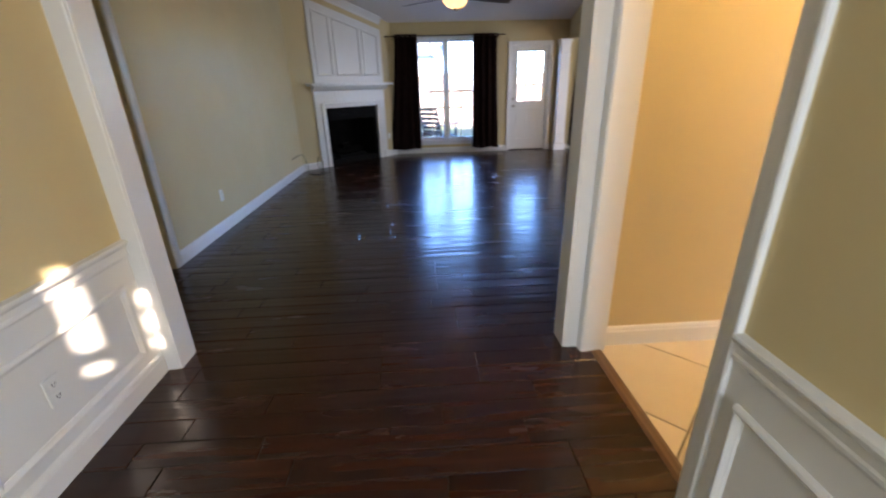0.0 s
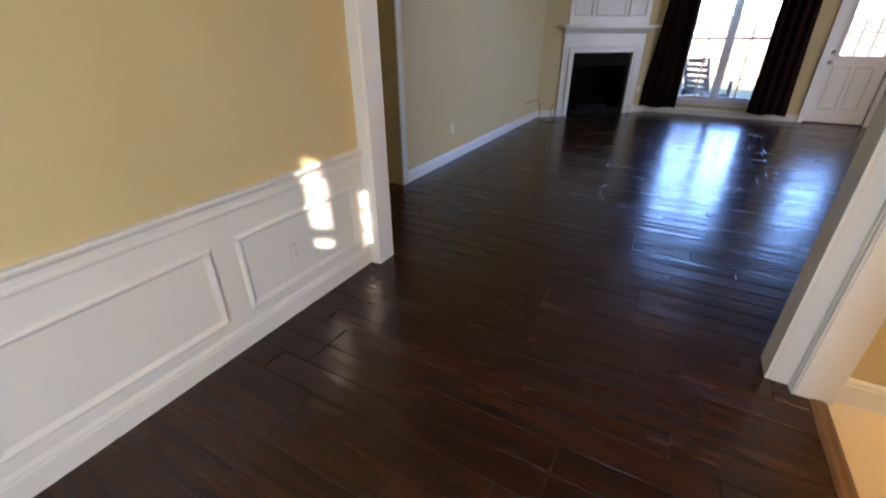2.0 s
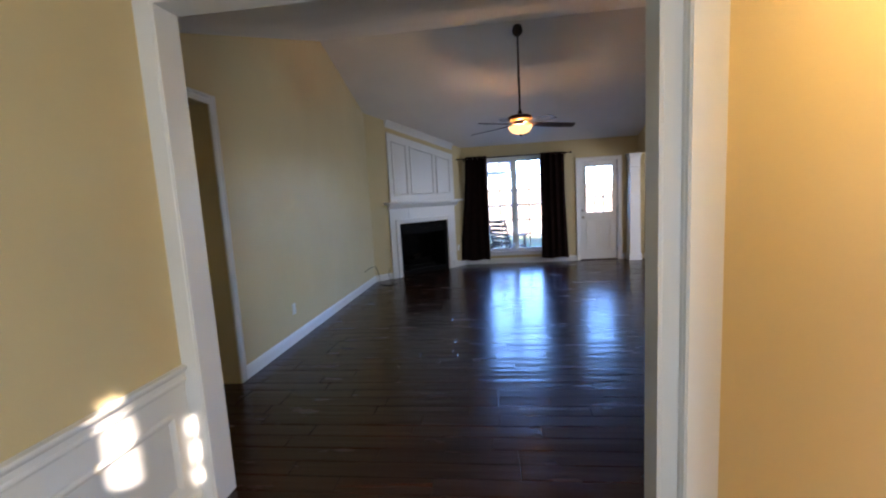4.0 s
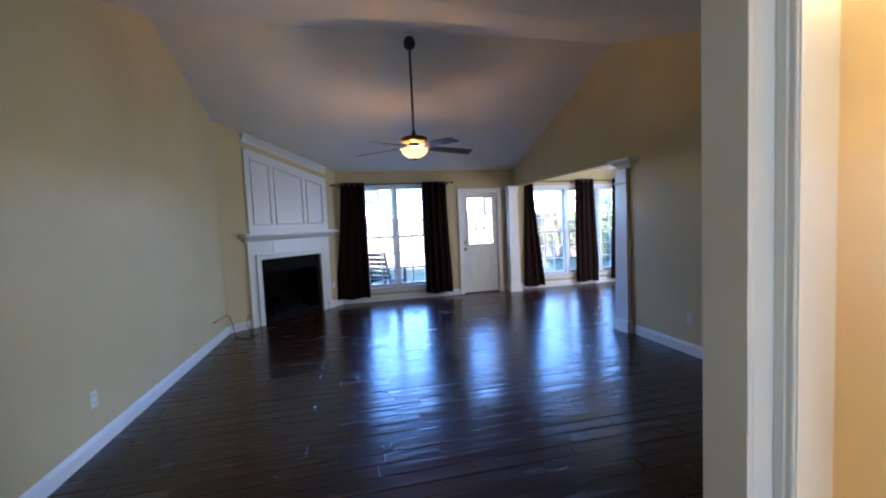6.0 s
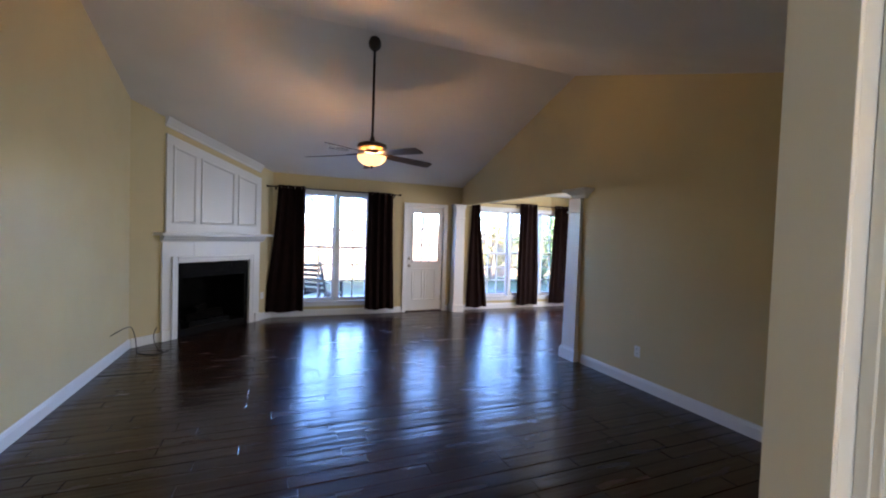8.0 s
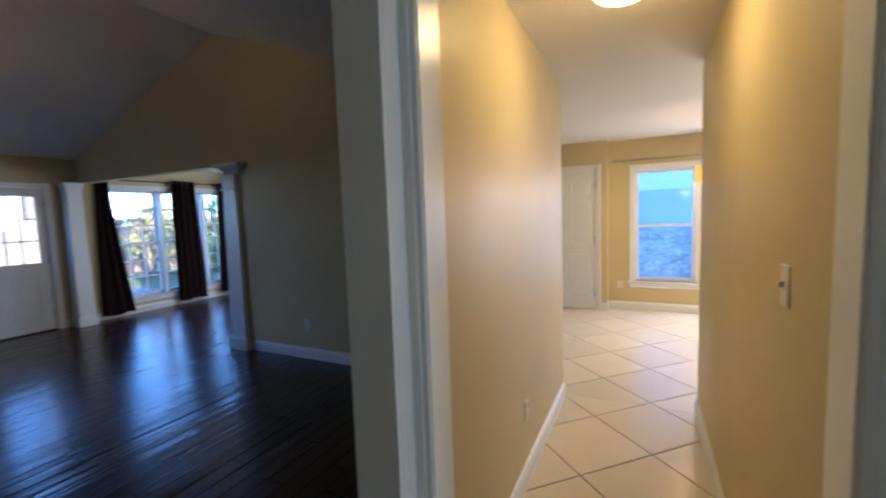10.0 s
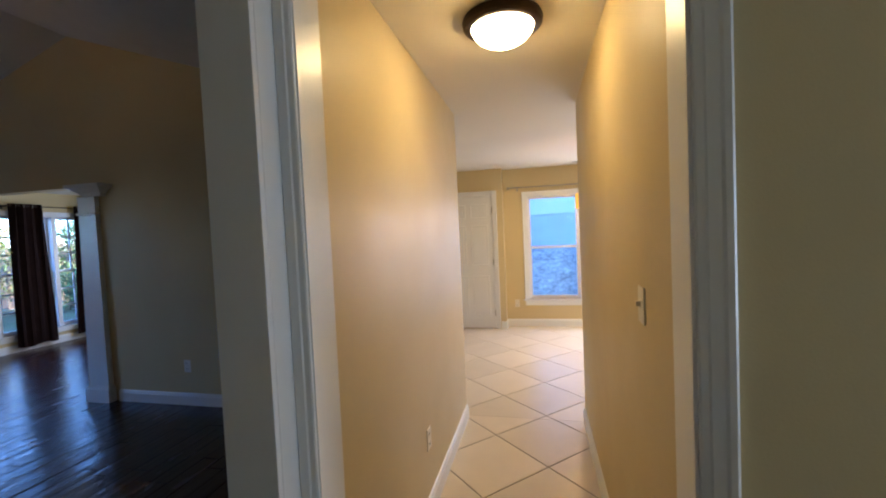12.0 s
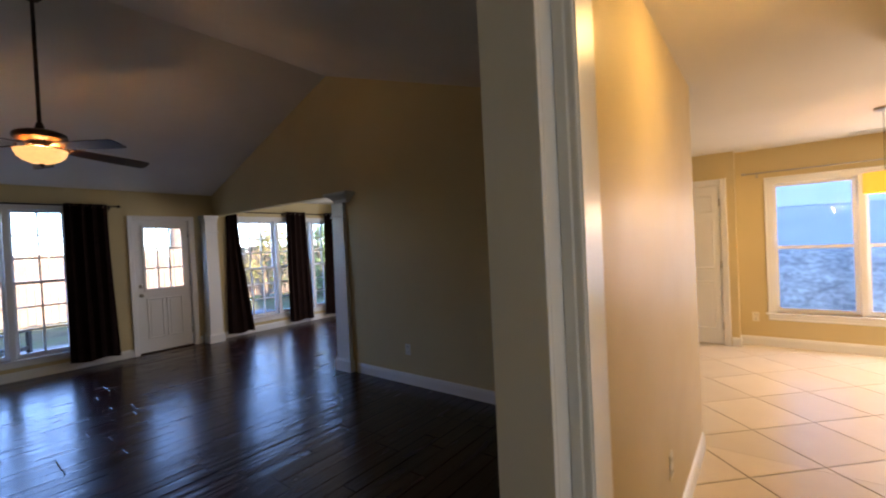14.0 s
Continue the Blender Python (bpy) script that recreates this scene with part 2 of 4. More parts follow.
def mesh_of(name, bm, mat, smooth=False):
    bmesh.ops.recalc_face_normals(bm, faces=bm.faces)
    me = bpy.data.meshes.new(name)
    bm.to_mesh(me)
    bm.free()
    me.materials.append(mat)
    if smooth:
        for p in me.polygons:
            p.use_smooth = True
        me.set_sharp_from_angle(angle=radians(38))
    return me


def part(name, bm, mat, parent=None, label="", smooth=False):
    ob = new(name, mesh_of(name, bm, mat, smooth))
    ob.parent = parent
    if parent is not None:
        ob.matrix_parent_inverse = parent.matrix_basis.inverted()
    if label:
        ob["label"] = label
    return ob


def thing(name, label, category, base=(0, 0, 0), group="", kind=""):
    ob = new(name)
    ob.location = base
    ob.empty_display_size = 0.1
    return tagged(ob, label, category, group, kind)


def structure(name, bm, mat, label, category):
    return tagged(part(name, bm, mat), label, category, kind="structure")


def slab(name, axis, a0, a1, b0, b1, z0, z1, holes, mat, label):
    """A wall across the axis ('x' or 'y') between a0 and a1, running b0..b1, with holes (b0, b1, z0, z1)."""
    bs = sorted({b0, b1, *(h[0] for h in holes), *(h[1] for h in holes)})
    bm = bmesh.new()
    for s, e in zip(bs, bs[1:]):
        mid = (s + e) / 2
        zs = [z0]
        for h in sorted((h for h in holes if h[0] < mid < h[1]), key=lambda h: h[2]):
            zs += [h[2], h[3]]
        zs.append(z1)
        for lo, hi in zip(zs[::2], zs[1::2]):
            if hi - lo > 1e-4:
                box(bm, *((a0, a1, s, e) if axis == "x" else (s, e, a0, a1)), lo, hi)
    bmesh.ops.remove_doubles(bm, verts=bm.verts, dist=1e-5)
    seen = {}
    for f in bm.faces:
        seen.setdefault(frozenset(f.verts), []).append(f)
    bmesh.ops.delete(bm, geom=[f for g in seen.values() if len(g) > 1 for f in g], context="FACES")
    return structure(name, bm, mat, label, "wall")


# ---- the large structure ----
SIDE_TOP = 2.265
slab("wall_living_west", "x", -2.32, -2.12, 3.48, 9.36, -0.05, 3.75, [], WALL, "beige painted living room side wall with soft sheen")
slab("wall_living_west_header", "x", -2.32, -2.12, 2.25, 3.48, SIDE_TOP, 3.75, [], WALL, "beige wall above the side hall opening")
slab("wall_living_east", "x", 3.00, 3.12, 2.13, 5.66, -0.05, 3.75, [], WALL, "beige painted wall between living room and dining area")
slab("wall_living_east_header", "x", 3.00, 3.12, 5.66, 9.22, 2.125, 3.75, [], WALL, "beige beam wall above the wide column opening")
slab("wall_north", "y", 9.22, 9.36, -2.32, 6.1, -0.05, 3.0,
     [(-0.06, 1.13, 0.26, 2.19), (1.845, 2.625, -0.05, 2.06), (3.40, 5.74, 0.26, 2.07)], WALL, "beige outside wall with windows and a back door")
slab("wall_opening", "y", 2.13, 2.25, -2.32, 3.12, -0.05, 3.75, [(-1.39, 0.70, -0.05, 2.34)], WALL, "beige wall with the cased opening between foyer and living room")
slab("wall_foyer_west", "x", -1.60, -1.46, -1.72, 2.13, -0.05, 2.75, [], WALL, "beige foyer wall above white wainscot")
slab("wall_foyer_east", "x", 0.757, 0.872, -1.72, 2.13, -0.05, 2.75, [(1.193, 2.072, -0.05, 2.42)], WALL, "beige foyer wall with the hall opening")
slab("wall_foyer_south", "y", -1.72, -1.60, -1.60, 0.872, -0.05, 2.75,
     [(-0.125, -0.05, 1.95, 2.48), (0.035, 0.095, 2.0, 2.38)], WALL, "plain beige entrance wall with unseen slits for the sun patches")
slab("wall_hall_north", "y", 2.118, 2.131, 0.872, 3.07, -0.05, 2.5, [], WALL, "yellow-beige hall wall")
slab("wall_hall_south", "y", 1.09, 1.197, 0.872, 3.12, -0.05, 2.5, [], WALL, "yellow-beige hall wall with a light switch")
slab("wall_kitchen_west", "x", 3.0, 3.12, -1.72, 1.09, -0.05, 2.5, [], WALL, "plain beige breakfast room wall")
slab("wall_kitchen_south", "y", -1.84, -1.72, 3.0, 6.45, -0.05, 2.5, [], WALL, "plain beige breakfast room wall")
# unseen wall; its opening is added to let warm light into the dining area
slab("wall_kitchen_north", "y", 4.38, 4.5, 3.12, 6.22, -0.05, 2.5, [(3.5, 5.7, -0.05, 2.2)], WALL, "plain beige wall between kitchen and dining area")
slab("wall_closet_west", "x", 6.12, 6.22, 2.02, 4.5, -0.05, 2.5, [(2.172, 2.94, -0.05, 2.045)], WALL, "cream closet wall around a panelled door")
slab("wall_closet_south", "y", 2.02, 2.12, 6.22, 6.31, -0.05, 2.5, [], WALL, "cream return of the closet")
slab("wall_breakfast_east", "x", 6.31, 6.45, -1.84, 4.5, -0.05, 2.5, [(-0.71, 1.67, 0.42, 2.02)], WALL, "cream breakfast room wall with a double window")
slab("wall_dining_east", "x", 5.98, 6.10, 4.5, 9.22, -0.05, 2.5, [(6.78, 8.32, 0.42, 2.07)], WALL, "plain beige dining area wall")
slab("wall_side_hall_north", "y", 3.56, 3.68, -3.6, -2.32, -0.05, 2.5, [], WALL, "beige side hall wall")
slab("wall_side_hall_south", "y", 2.13, 2.25, -3.6, -2.32, -0.05, 2.5, [], WALL, "beige side hall wall")
slab("wall_side_hall_west", "x", -3.6, -3.48, 2.25, 3.56, -0.05, 2.5, [], WALL, "beige side hall end wall")

bm = bmesh.new()
RIDGE, EAVE_N, EAVE_S = (5.91, 3.585), (9.30, 2.455), (2.20, 2.348)
prof = [EAVE_S, RIDGE, EAVE_N, (9.30, 2.555), (5.91, 3.70), (2.20, 2.46)]
strip(bm, (-2.32, 0, 0), (3.12, 0, 0), prof, (0, 1, 0), (0, 0, 1))
structure("ceiling_living", bm, CEIL, "white vaulted ceiling with a ridge across the room", "ceiling")
structure("ceiling_foyer", boxes((-1.6, 0.872, -1.72, 2.13, 2.75, 2.85)), CEIL, "white flat foyer ceiling", "ceiling")
structure("ceiling_kitchen", boxes((0.872, 3.12, 1.09, 2.13, 2.44, 2.5), (3.12, 6.45, -1.84, 4.5, 2.44, 2.5)), CEIL_LOW, "cream flat ceiling over hall and breakfast room", "ceiling")
structure("ceiling_dining", boxes((3.12, 6.1, 4.5, 9.22, 2.44, 2.5)), CEIL_LOW, "cream flat dining area ceiling", "ceiling")
structure("ceiling_side_hall", boxes((-3.6, -2.32, 2.25, 3.56, 2.44, 2.5)), CEIL, "white flat side hall ceiling", "ceiling")

# mouldings
BASE = [(0, 0), (0.015, 0), (0.015, 0.085), (0.011, 0.092), (0.011, 0.100), (0.005, 0.112), (0, 0.115)]
CASE = [(0, 0), (0.011, 0), (0.013, 0.004), (0.013, 0.018), (0.016, 0.022), (0.016, 0.046), (0.020, 0.052), (0.021, 0.064), (0.017, 0.070), (0, 0.070)]
FLAT = [(0, 0), (0.013, 0), (0.0155, 0.003), (0.016, 0.03), (0.0155, 0.066), (0.013, 0.070), (0, 0.070)]
RAIL = [(0, 0), (0.010, 0), (0.012, 0.008), (0.018, 0.014), (0.018, 0.024), (0.014, 0.030), (0.014, 0.052), (0.020, 0.060), (0.030, 0.068), (0.033, 0.078), (0.030, 0.086), (0, 0.088)]
PMOULD = [(0, 0), (0.006, 0), (0.013, 0.006), (0.016, 0.014), (0.012, 0.020), (0.007, 0.026), (0.004, 0.032), (0, 0.032)]


def baseboard(name, runs, label="white painted baseboard"):
    bm = bmesh.new()
    for p0, p1, u in runs:
        strip(bm, (*p0, 0), (*p1, 0), BASE, (*u, 0), (0, 0, 1))
    return structure(name, bm, TRIM, label, "baseboard")


baseboard("baseboard_living", [((-2.12, 3.556), (-2.12, 7.66), (1, 0)), ((3.0, 2.25), (3.0, 5.58), (-1, 0)), ((-0.54, 9.22), (1.785, 9.22), (0, -1)),
                               ((-2.12, 2.25), (-1.39, 2.25), (0, 1)), ((0.70, 2.25), (3.0, 2.25), (0, 1)), ((2.685, 9.22), (2.74, 9.22), (0, -1))])
baseboard("baseboard_dining", [((3.12, 9.22), (5.98, 9.22), (0, -1)), ((5.98, 4.5), (5.98, 9.22), (-1, 0)), ((3.12, 4.5), (5.98, 4.5), (0, 1))])
baseboard("baseboard_hall", [((0.872, 2.118), (3.07, 2.118), (0, -1)), ((0.872, 1.197), (3.12, 1.197), (0, 1))])
baseboard("baseboard_breakfast", [((6.31, -1.72), (6.31, 2.02), (-1, 0)), ((6.12, 2.99), (6.12, 4.4), (-1, 0)), ((6.12, 2.02), (6.31, 2.02), (0, -1)), ((6.12, 2.02), (6.12, 2.10), (-1, 0))])
baseboard("baseboard_side_hall", [((-3.48, 3.56), (-2.32, 3.56), (0, -1))])

# cased opening between foyer and living room, hall opening
bm = bmesh.new()
box(bm, -1.395, -1.370, 2.118, 2.262, 0, 2.34, 0.002)
strip(bm, (-1.384, 2.13, 0), (-1.384, 2.13, 2.34), [(u, v * 1.2) for u, v in FLAT], (0, -1, 0), (-1, 0, 0))
strip(bm, (-1.384, 2.25, 0), (-1.384, 2.25, 2.34), FLAT, (0, 1, 0), (-1, 0, 0))
box(bm, 0.660, 0.702, 2.116, 2.258, 0, 2.34, 0.002)
strip(bm, (0.673, 2.13, 0), (0.673, 2.13, 2.34), [(u, v * 1.35) for u, v in FLAT], (0, -1, 0), (1, 0, 0))
strip(bm, (0.673, 2.25, 0), (0.673, 2.25, 2.34), [(u, v * 1.35) for u, v in FLAT], (0, 1, 0), (1, 0, 0))
box(bm, -1.370, 0.662, 2.118, 2.262, 2.322, 2.34)
strip(bm, (-1.455, 2.13, 2.332), (0.764, 2.13, 2.332), FLAT, (0, -1, 0), (0, 0, 1))
structure("trim_living_opening", bm, TRIM, "white moulded casing round the wide living room opening", "trim")
bm = bmesh.new()
box(bm, 0.753, 0.876, 2.062, 2.08, 0, 2.41, 0.002)
strip(bm, (0.757, 2.066, 0), (0.757, 2.066, 2.42), CASE[:6] + [(0.0, 0.046)], (-1, 0, 0), (0, 1, 0))
box(bm, 0.753, 0.878, 1.186, 1.206, 0, 2.41, 0.002)
strip(bm, (0.757, 1.198, 0), (0.757, 1.198, 2.42), CASE, (-1, 0, 0), (0, -1, 0))
box(bm, 0.753, 0.876, 1.20, 2.062, 2.402, 2.42)
strip(bm, (0.757, 1.128, 2.41), (0.757, 2.11, 2.41), CASE, (-1, 0, 0), (0, 0, 1))
structure("trim_hall_opening", bm, TRIM, "white moulded casing round the hall opening", "trim")


bm = bmesh.new()
strip(bm, (-2.12, 3.484, 0), (-2.12, 3.484, SIDE_TOP + 0.066), CASE, (1, 0, 0), (0, 1, 0))
strip(bm, (-2.12, 2.268, SIDE_TOP - 0.004), (-2.12, 3.484, SIDE_TOP - 0.004), CASE, (1, 0, 0), (0, 0, 1))
structure("trim_side_hall_opening", bm, TRIM, "white moulded casing round the side hall opening", "trim")


# ---- foyer wainscot ----
def wainscot(name, wall_x, n, y0, y1, panels):
    root = tagged(new(name), "white painted wainscot with raised panel moulding", "wainscot", kind="structure")
    bm = boxes((min(wall_x, wall_x + n * 0.008), max(wall_x, wall_x + n * 0.008), y0, y1, 0.0, 0.66))
    part("wainscot_board", bm, TRIM, root)
    x = wall_x + n * 0.008
    bm = strip(bmesh.new(), (wall_x, y0, 0.645), (wall_x, y1, 0.645), RAIL, (n, 0, 0), (0, 0, 1))
    part("chair_rail", bm, TRIM, root, "white profiled chair rail")
    bm = strip(bmesh.new(), (x, y0, 0), (x, y1, 0), BASE, (n, 0, 0), (0, 0, 1))
    part("base_moulding", bm, TRIM, root)
    for a, b in panels:
        bm = bmesh.new()
        lo, hi = 0.168, 0.545
        strip(bm, (x, a, lo), (x, b, lo), PMOULD, (n, 0, 0), (0, 0, 1))
        strip(bm, (x, a, hi), (x, b, hi), PMOULD, (n, 0, 0), (0, 0, -1))
        strip(bm, (x, a, lo + 0.02), (x, a, hi - 0.02), PMOULD, (n, 0, 0), (0, 1, 0))
        strip(bm, (x, b, lo + 0.02), (x, b, hi - 0.02), PMOULD, (n, 0, 0), (0, -1, 0))
        part("panel_moulding", bm, TRIM, root)
    return root


wainscot("wainscot_west", -1.46, 1, -1.6, 2.109, [(1.25, 2.02), (0.345, 1.135), (-0.51, 0.26), (-1.39, -0.62)])
wainscot("wainscot_east", 0.757, -1, -1.6, 1.127, [(0.26, 1.075), (-0.62, 0.15), (-1.5, -0.73)])
# unseen slits and bars, added to shape the sun patches on the west side
for x0, x1, z0, z1, bars in ((-0.125, -0.05, 1.95, 2.48, ((2.025, 2.09), (2.39, 2.405))), (0.035, 0.095, 2.0, 2.38, ((2.10, 2.135), (2.24, 2.27)))):
    SUN_SLIT = tagged(new("sun_slit"), "unseen narrow slit added to shape a sun patch", "window", kind="structure")
    part("pane", boxes((x0, x1, -1.665, -1.66, z0, z1)), GLASS, SUN_SLIT).visible_shadow = False
    for lo, hi in bars:
        part("glazing_bar", boxes((x0, x1, -1.68, -1.65, lo, hi)), TRIM, SUN_SLIT)


# ---- windows and doors ----
def window(name, axis, wall, n, a0, a1, z0, z1, units, grid, label, depth=0.14):
    """A window in a wall face at the coordinate wall (n: towards the room), from a0 to a1, in double-hung units with a muntin grid (columns, rows)."""
    root = tagged(new(name), label, "window", kind="structure")

    def bx(u0, u1, d0, d1, lo, hi):
        p, q = sorted((wall + n * d0, wall + n * d1))
        return (u0, u1, p, q, lo, hi) if axis == "y" else (p, q, u0, u1, lo, hi)

    def line(bm, u0, zz0, u1, zz1, v):
        f = (lambda u, z: (u, wall, z)) if axis == "y" else (lambda u, z: (wall, u, z))
        un = (0, n, 0) if axis == "y" else (n, 0, 0)
        vv = ((v[0], 0, v[1]) if axis == "y" else (0, v[0], v[1]))
        strip(bm, f(u0, zz0), f(u1, zz1), CASE, un, vv)

    bm = bmesh.new()
    line(bm, a0 + 0.005, z0 - 0.005, a0 + 0.005, z1 + 0.06, (-1, 0))
    line(bm, a1 - 0.005, z0 - 0.005, a1 - 0.005, z1 + 0.06, (1, 0))
    line(bm, a0 - 0.06, z1 - 0.005, a1 + 0.06, z1 - 0.005, (0, 1))
    line(bm, a0 - 0.06, z0 - 0.022, a1 + 0.06, z0 - 0.022, (0, -1))
    part("window_casing", bm, TRIM, root)
    part("window_sill", boxes(bx(a0 - 0.09, a1 + 0.09, -0.06, 0.035, z0 - 0.022, z0), bevel=0.004), TRIM, root)
    part("window_jamb", boxes(bx(a0, a0 + 0.018, -depth, 0, z0, z1), bx(a1 - 0.018, a1, -depth, 0, z0, z1), bx(a0, a1, -depth, 0, z1 - 0.018, z1), bx(a0, a1, -depth, -0.06, z0, z0 + 0.018)), TRIM, root)
    w = (a1 - a0 - 0.036 - 0.06 * (units - 1)) / units
    for k in range(units):
        u0 = a0 + 0.018 + k * (w + 0.06)
        u1 = u0 + w
        if k:
            part("mullion", boxes(bx(u0 - 0.06, u0, -depth, -0.005, z0, z1), bevel=0.003), TRIM, root)
        mid = (z0 + z1) / 2
        for lo, hi, d in ((z0 + 0.018, mid + 0.018, 0.065), (mid - 0.018, z1 - 0.018, 0.10)):
            fr = 0.036
            sash = part("sash", boxes(bx(u0, u0 + fr, -d - 0.03, -d, lo, hi), bx(u1 - fr, u1, -d - 0.03, -d, lo, hi), bx(u0 + fr, u1 - fr, -d - 0.03, -d, lo, lo + fr),
                                      bx(u0 + fr, u1 - fr, -d - 0.03, -d, hi - fr, hi)), VINYL, root)
            pane = part("pane", boxes(bx(u0 + fr, u1 - fr, -d - 0.017, -d - 0.013, lo + fr, hi - fr)), GLASS, sash)
            pane.visible_shadow = False
            if grid:
                cols, rows = grid
                bars = []
                for c in range(1, cols):
                    m = u0 + fr + (u1 - u0 - 2 * fr) * c / cols
                    bars.append(bx(m - 0.011, m + 0.011, -d - 0.024, -d - 0.006, lo + fr, hi - fr))
                for r in range(1, rows):
                    m = lo + fr + (hi - lo - 2 * fr) * r / rows
                    bars.append(bx(u0 + fr, u1 - fr, -d - 0.0235, -d - 0.0065, m - 0.011, m + 0.011))
                for b in bars:
                    part("muntin", boxes(b), VINYL, sash)
    return root


window("window_1", "y", 9.22, -1, -0.06, 1.13, 0.26, 2.19, 2, (2, 3), "white double window with grilles beside the fireplace")
window("window_2", "y", 9.22, -1, 3.40, 5.74, 0.26, 2.07, 3, (3, 3), "white triple window with grilles in the dining area")
# unseen window, added only to hold the dining fill lamp
window("window_added", "x", 5.98, -1, 6.78, 8.32, 0.42, 2.07, 2, (3, 3), "unseen white double window added to the dining side wall for its light", 0.12)
# the far unit is out of view, added to bring in more light
window("window_3", "x", 6.31, -1, -0.71, 1.67, 0.42, 2.02, 3, None, "white double-hung triple window in the breakfast room, its far unit added out of view")


def door_casing(parent, axis, wall, n, a0, a1, top):
    f = (lambda u, z: (u, wall, z)) if axis == "y" else (lambda u, z: (wall, u, z))
    un = (0, n, 0) if axis == "y" else (n, 0, 0)
    sd = (lambda s: (s, 0, 0)) if axis == "y" else (lambda s: (0, s, 0))
    bm = bmesh.new()
    strip(bm, f(a0, 0), f(a0, top + 0.07), CASE, un, sd(-1))
    strip(bm, f(a1, 0), f(a1, top + 0.07), CASE, un, sd(1))
    strip(bm, f(a0, top), f(a1, top), CASE, un, (0, 0, 1))
    part("door_casing", bm, TRIM, parent)


def panel_frame(bm, u0, u1, z0, z1, y, n):
    for lo, hi in ((u0, u0 + 0.02), (u1 - 0.02, u1)):
        strip(bm, (lo, y, z0), (lo, y, z1), [(0, 0), (0.004, 0.004), (0.007, 0.010), (0.004, 0.016), (0, 0.020)], (0, n, 0), (1, 0, 0))
    for zz in (z0, z1 - 0.02):
        strip(bm, (u0, y, zz), (u1, y, zz), [(0, 0), (0.004, 0.004), (0.007, 0.010), (0.004, 0.016), (0, 0.020)], (0, n, 0), (0, 0, 1))
    box(bm, u0 + 0.045, u1 - 0.045, min(y, y + n * 0.006), max(y, y + n * 0.006), z0 + 0.045, z1 - 0.045)


def knob(parent, place, axis, n):
    bm = lathe(bmesh.new(), [(0.028, 0), (0.030, 0.004), (0.026, 0.009), (0.011, 0.012), (0.010, 0.034), (0.020, 0.040), (0.027, 0.050), (0.026, 0.060), (0.016, 0.066), (0.004, 0.067)], 24, (0, 0, 0), axis)
    if n < 0:
        bmesh.ops.scale(bm, vec=(-1, 1, 1) if axis == "x" else (1, -1, 1), verts=bm.verts)
    bmesh.ops.translate(bm, vec=place, verts=bm.verts)
    return part("door_handle", bm, NICKEL, parent, "satin nickel knob", smooth=True)


def hinge(parent, place, axis):
    bm = lathe(bmesh.new(), [(0.004, -0.05), (0.008, -0.048), (0.008, 0.048), (0.004, 0.05)], 12)
    box(bm, -0.002, 0.016, -0.004, 0.004, -0.045, 0.045)
    bmesh.ops.translate(bm, vec=place, verts=bm.verts)
    part("hinge", bm, NICKEL, parent, "nickel hinge")


# back door, with a glazed upper half
D = tagged(new("door_1"), "white half-glazed back door with grilles, closed", "door", kind="structure")
door_casing(D, "y", 9.22, -1, 1.852, 2.618, 2.045)
part("door_jamb", boxes((1.845, 1.86, 9.22, 9.36, 0, 2.06), (2.61, 2.625, 9.22, 9.36, 0, 2.06), (1.86, 2.61, 9.22, 9.36, 2.045, 2.06)), TRIM, D)
part("threshold", boxes((1.86, 2.61, 9.215, 9.36, -0.02, 0.018), bevel=0.004), BRONZE, D, "bronze threshold")
GX0, GX1, GZ0, GZ1 = 2.0, 2.507, 0.995, 1.922
leaf = boxes((1.864, GX0 - 0.025, 9.262, 9.306, 0.02, 2.042), (GX1 + 0.025, 2.606, 9.262, 9.306, 0.02, 2.042), (GX0 - 0.025, GX1 + 0.025, 9.262, 9.306, 0.02, GZ0 - 0.025),
             (GX0 - 0.025, GX1 + 0.025, 9.262, 9.306, GZ1 + 0.025, 2.042))
panel_frame(leaf, 1.99, 2.215, 0.22, 0.84, 9.262, -1)
panel_frame(leaf, 2.255, 2.48, 0.22, 0.84, 9.262, -1)
leaf = part("door_leaf", leaf, TRIM, D)
bm = bmesh.new()
for lo, hi in ((GX0 - 0.035, GX0), (GX1, GX1 + 0.035)):
    box(bm, lo, hi, 9.25, 9.262, GZ0 - 0.035, GZ1 + 0.035, 0.003)
for lo, hi in ((GZ0 - 0.035, GZ0), (GZ1, GZ1 + 0.035)):
    box(bm, GX0, GX1, 9.25, 9.262, lo, hi, 0.003)
part("glazing_frame", bm, TRIM, leaf)
pane = part("pane", boxes((GX0 - 0.025, GX1 + 0.025, 9.282, 9.286, GZ0 - 0.025, GZ1 + 0.025)), GLASS, leaf)
pane.visible_shadow = False
for c in (1, 2):
    gx, gz = GX0 + (GX1 - GX0) * c / 3, GZ0 + (GZ1 - GZ0) * c / 3
    part("muntin", boxes((gx - 0.011, gx + 0.011, 9.274, 9.294, GZ0, GZ1)), VINYL, leaf)
    part("muntin", boxes((GX0, GX1, 9.2745, 9.2935, gz - 0.011, gz + 0.011)), VINYL, leaf)
knob(leaf, (1.925, 9.262, 0.90), "y", -1)
bm = lathe(bmesh.new(), [(0.030, 0), (0.030, 0.006), (0.022, 0.012), (0.006, 0.013)], 24, (0, 0, 0), "y")
box(bm, -0.005, 0.005, 0.01, 0.028, -0.014, 0.014, 0.002)
bmesh.ops.scale(bm, vec=(1, -1, 1), verts=bm.verts)
bmesh.ops.translate(bm, vec=(1.925, 9.262, 1.04), verts=bm.verts)
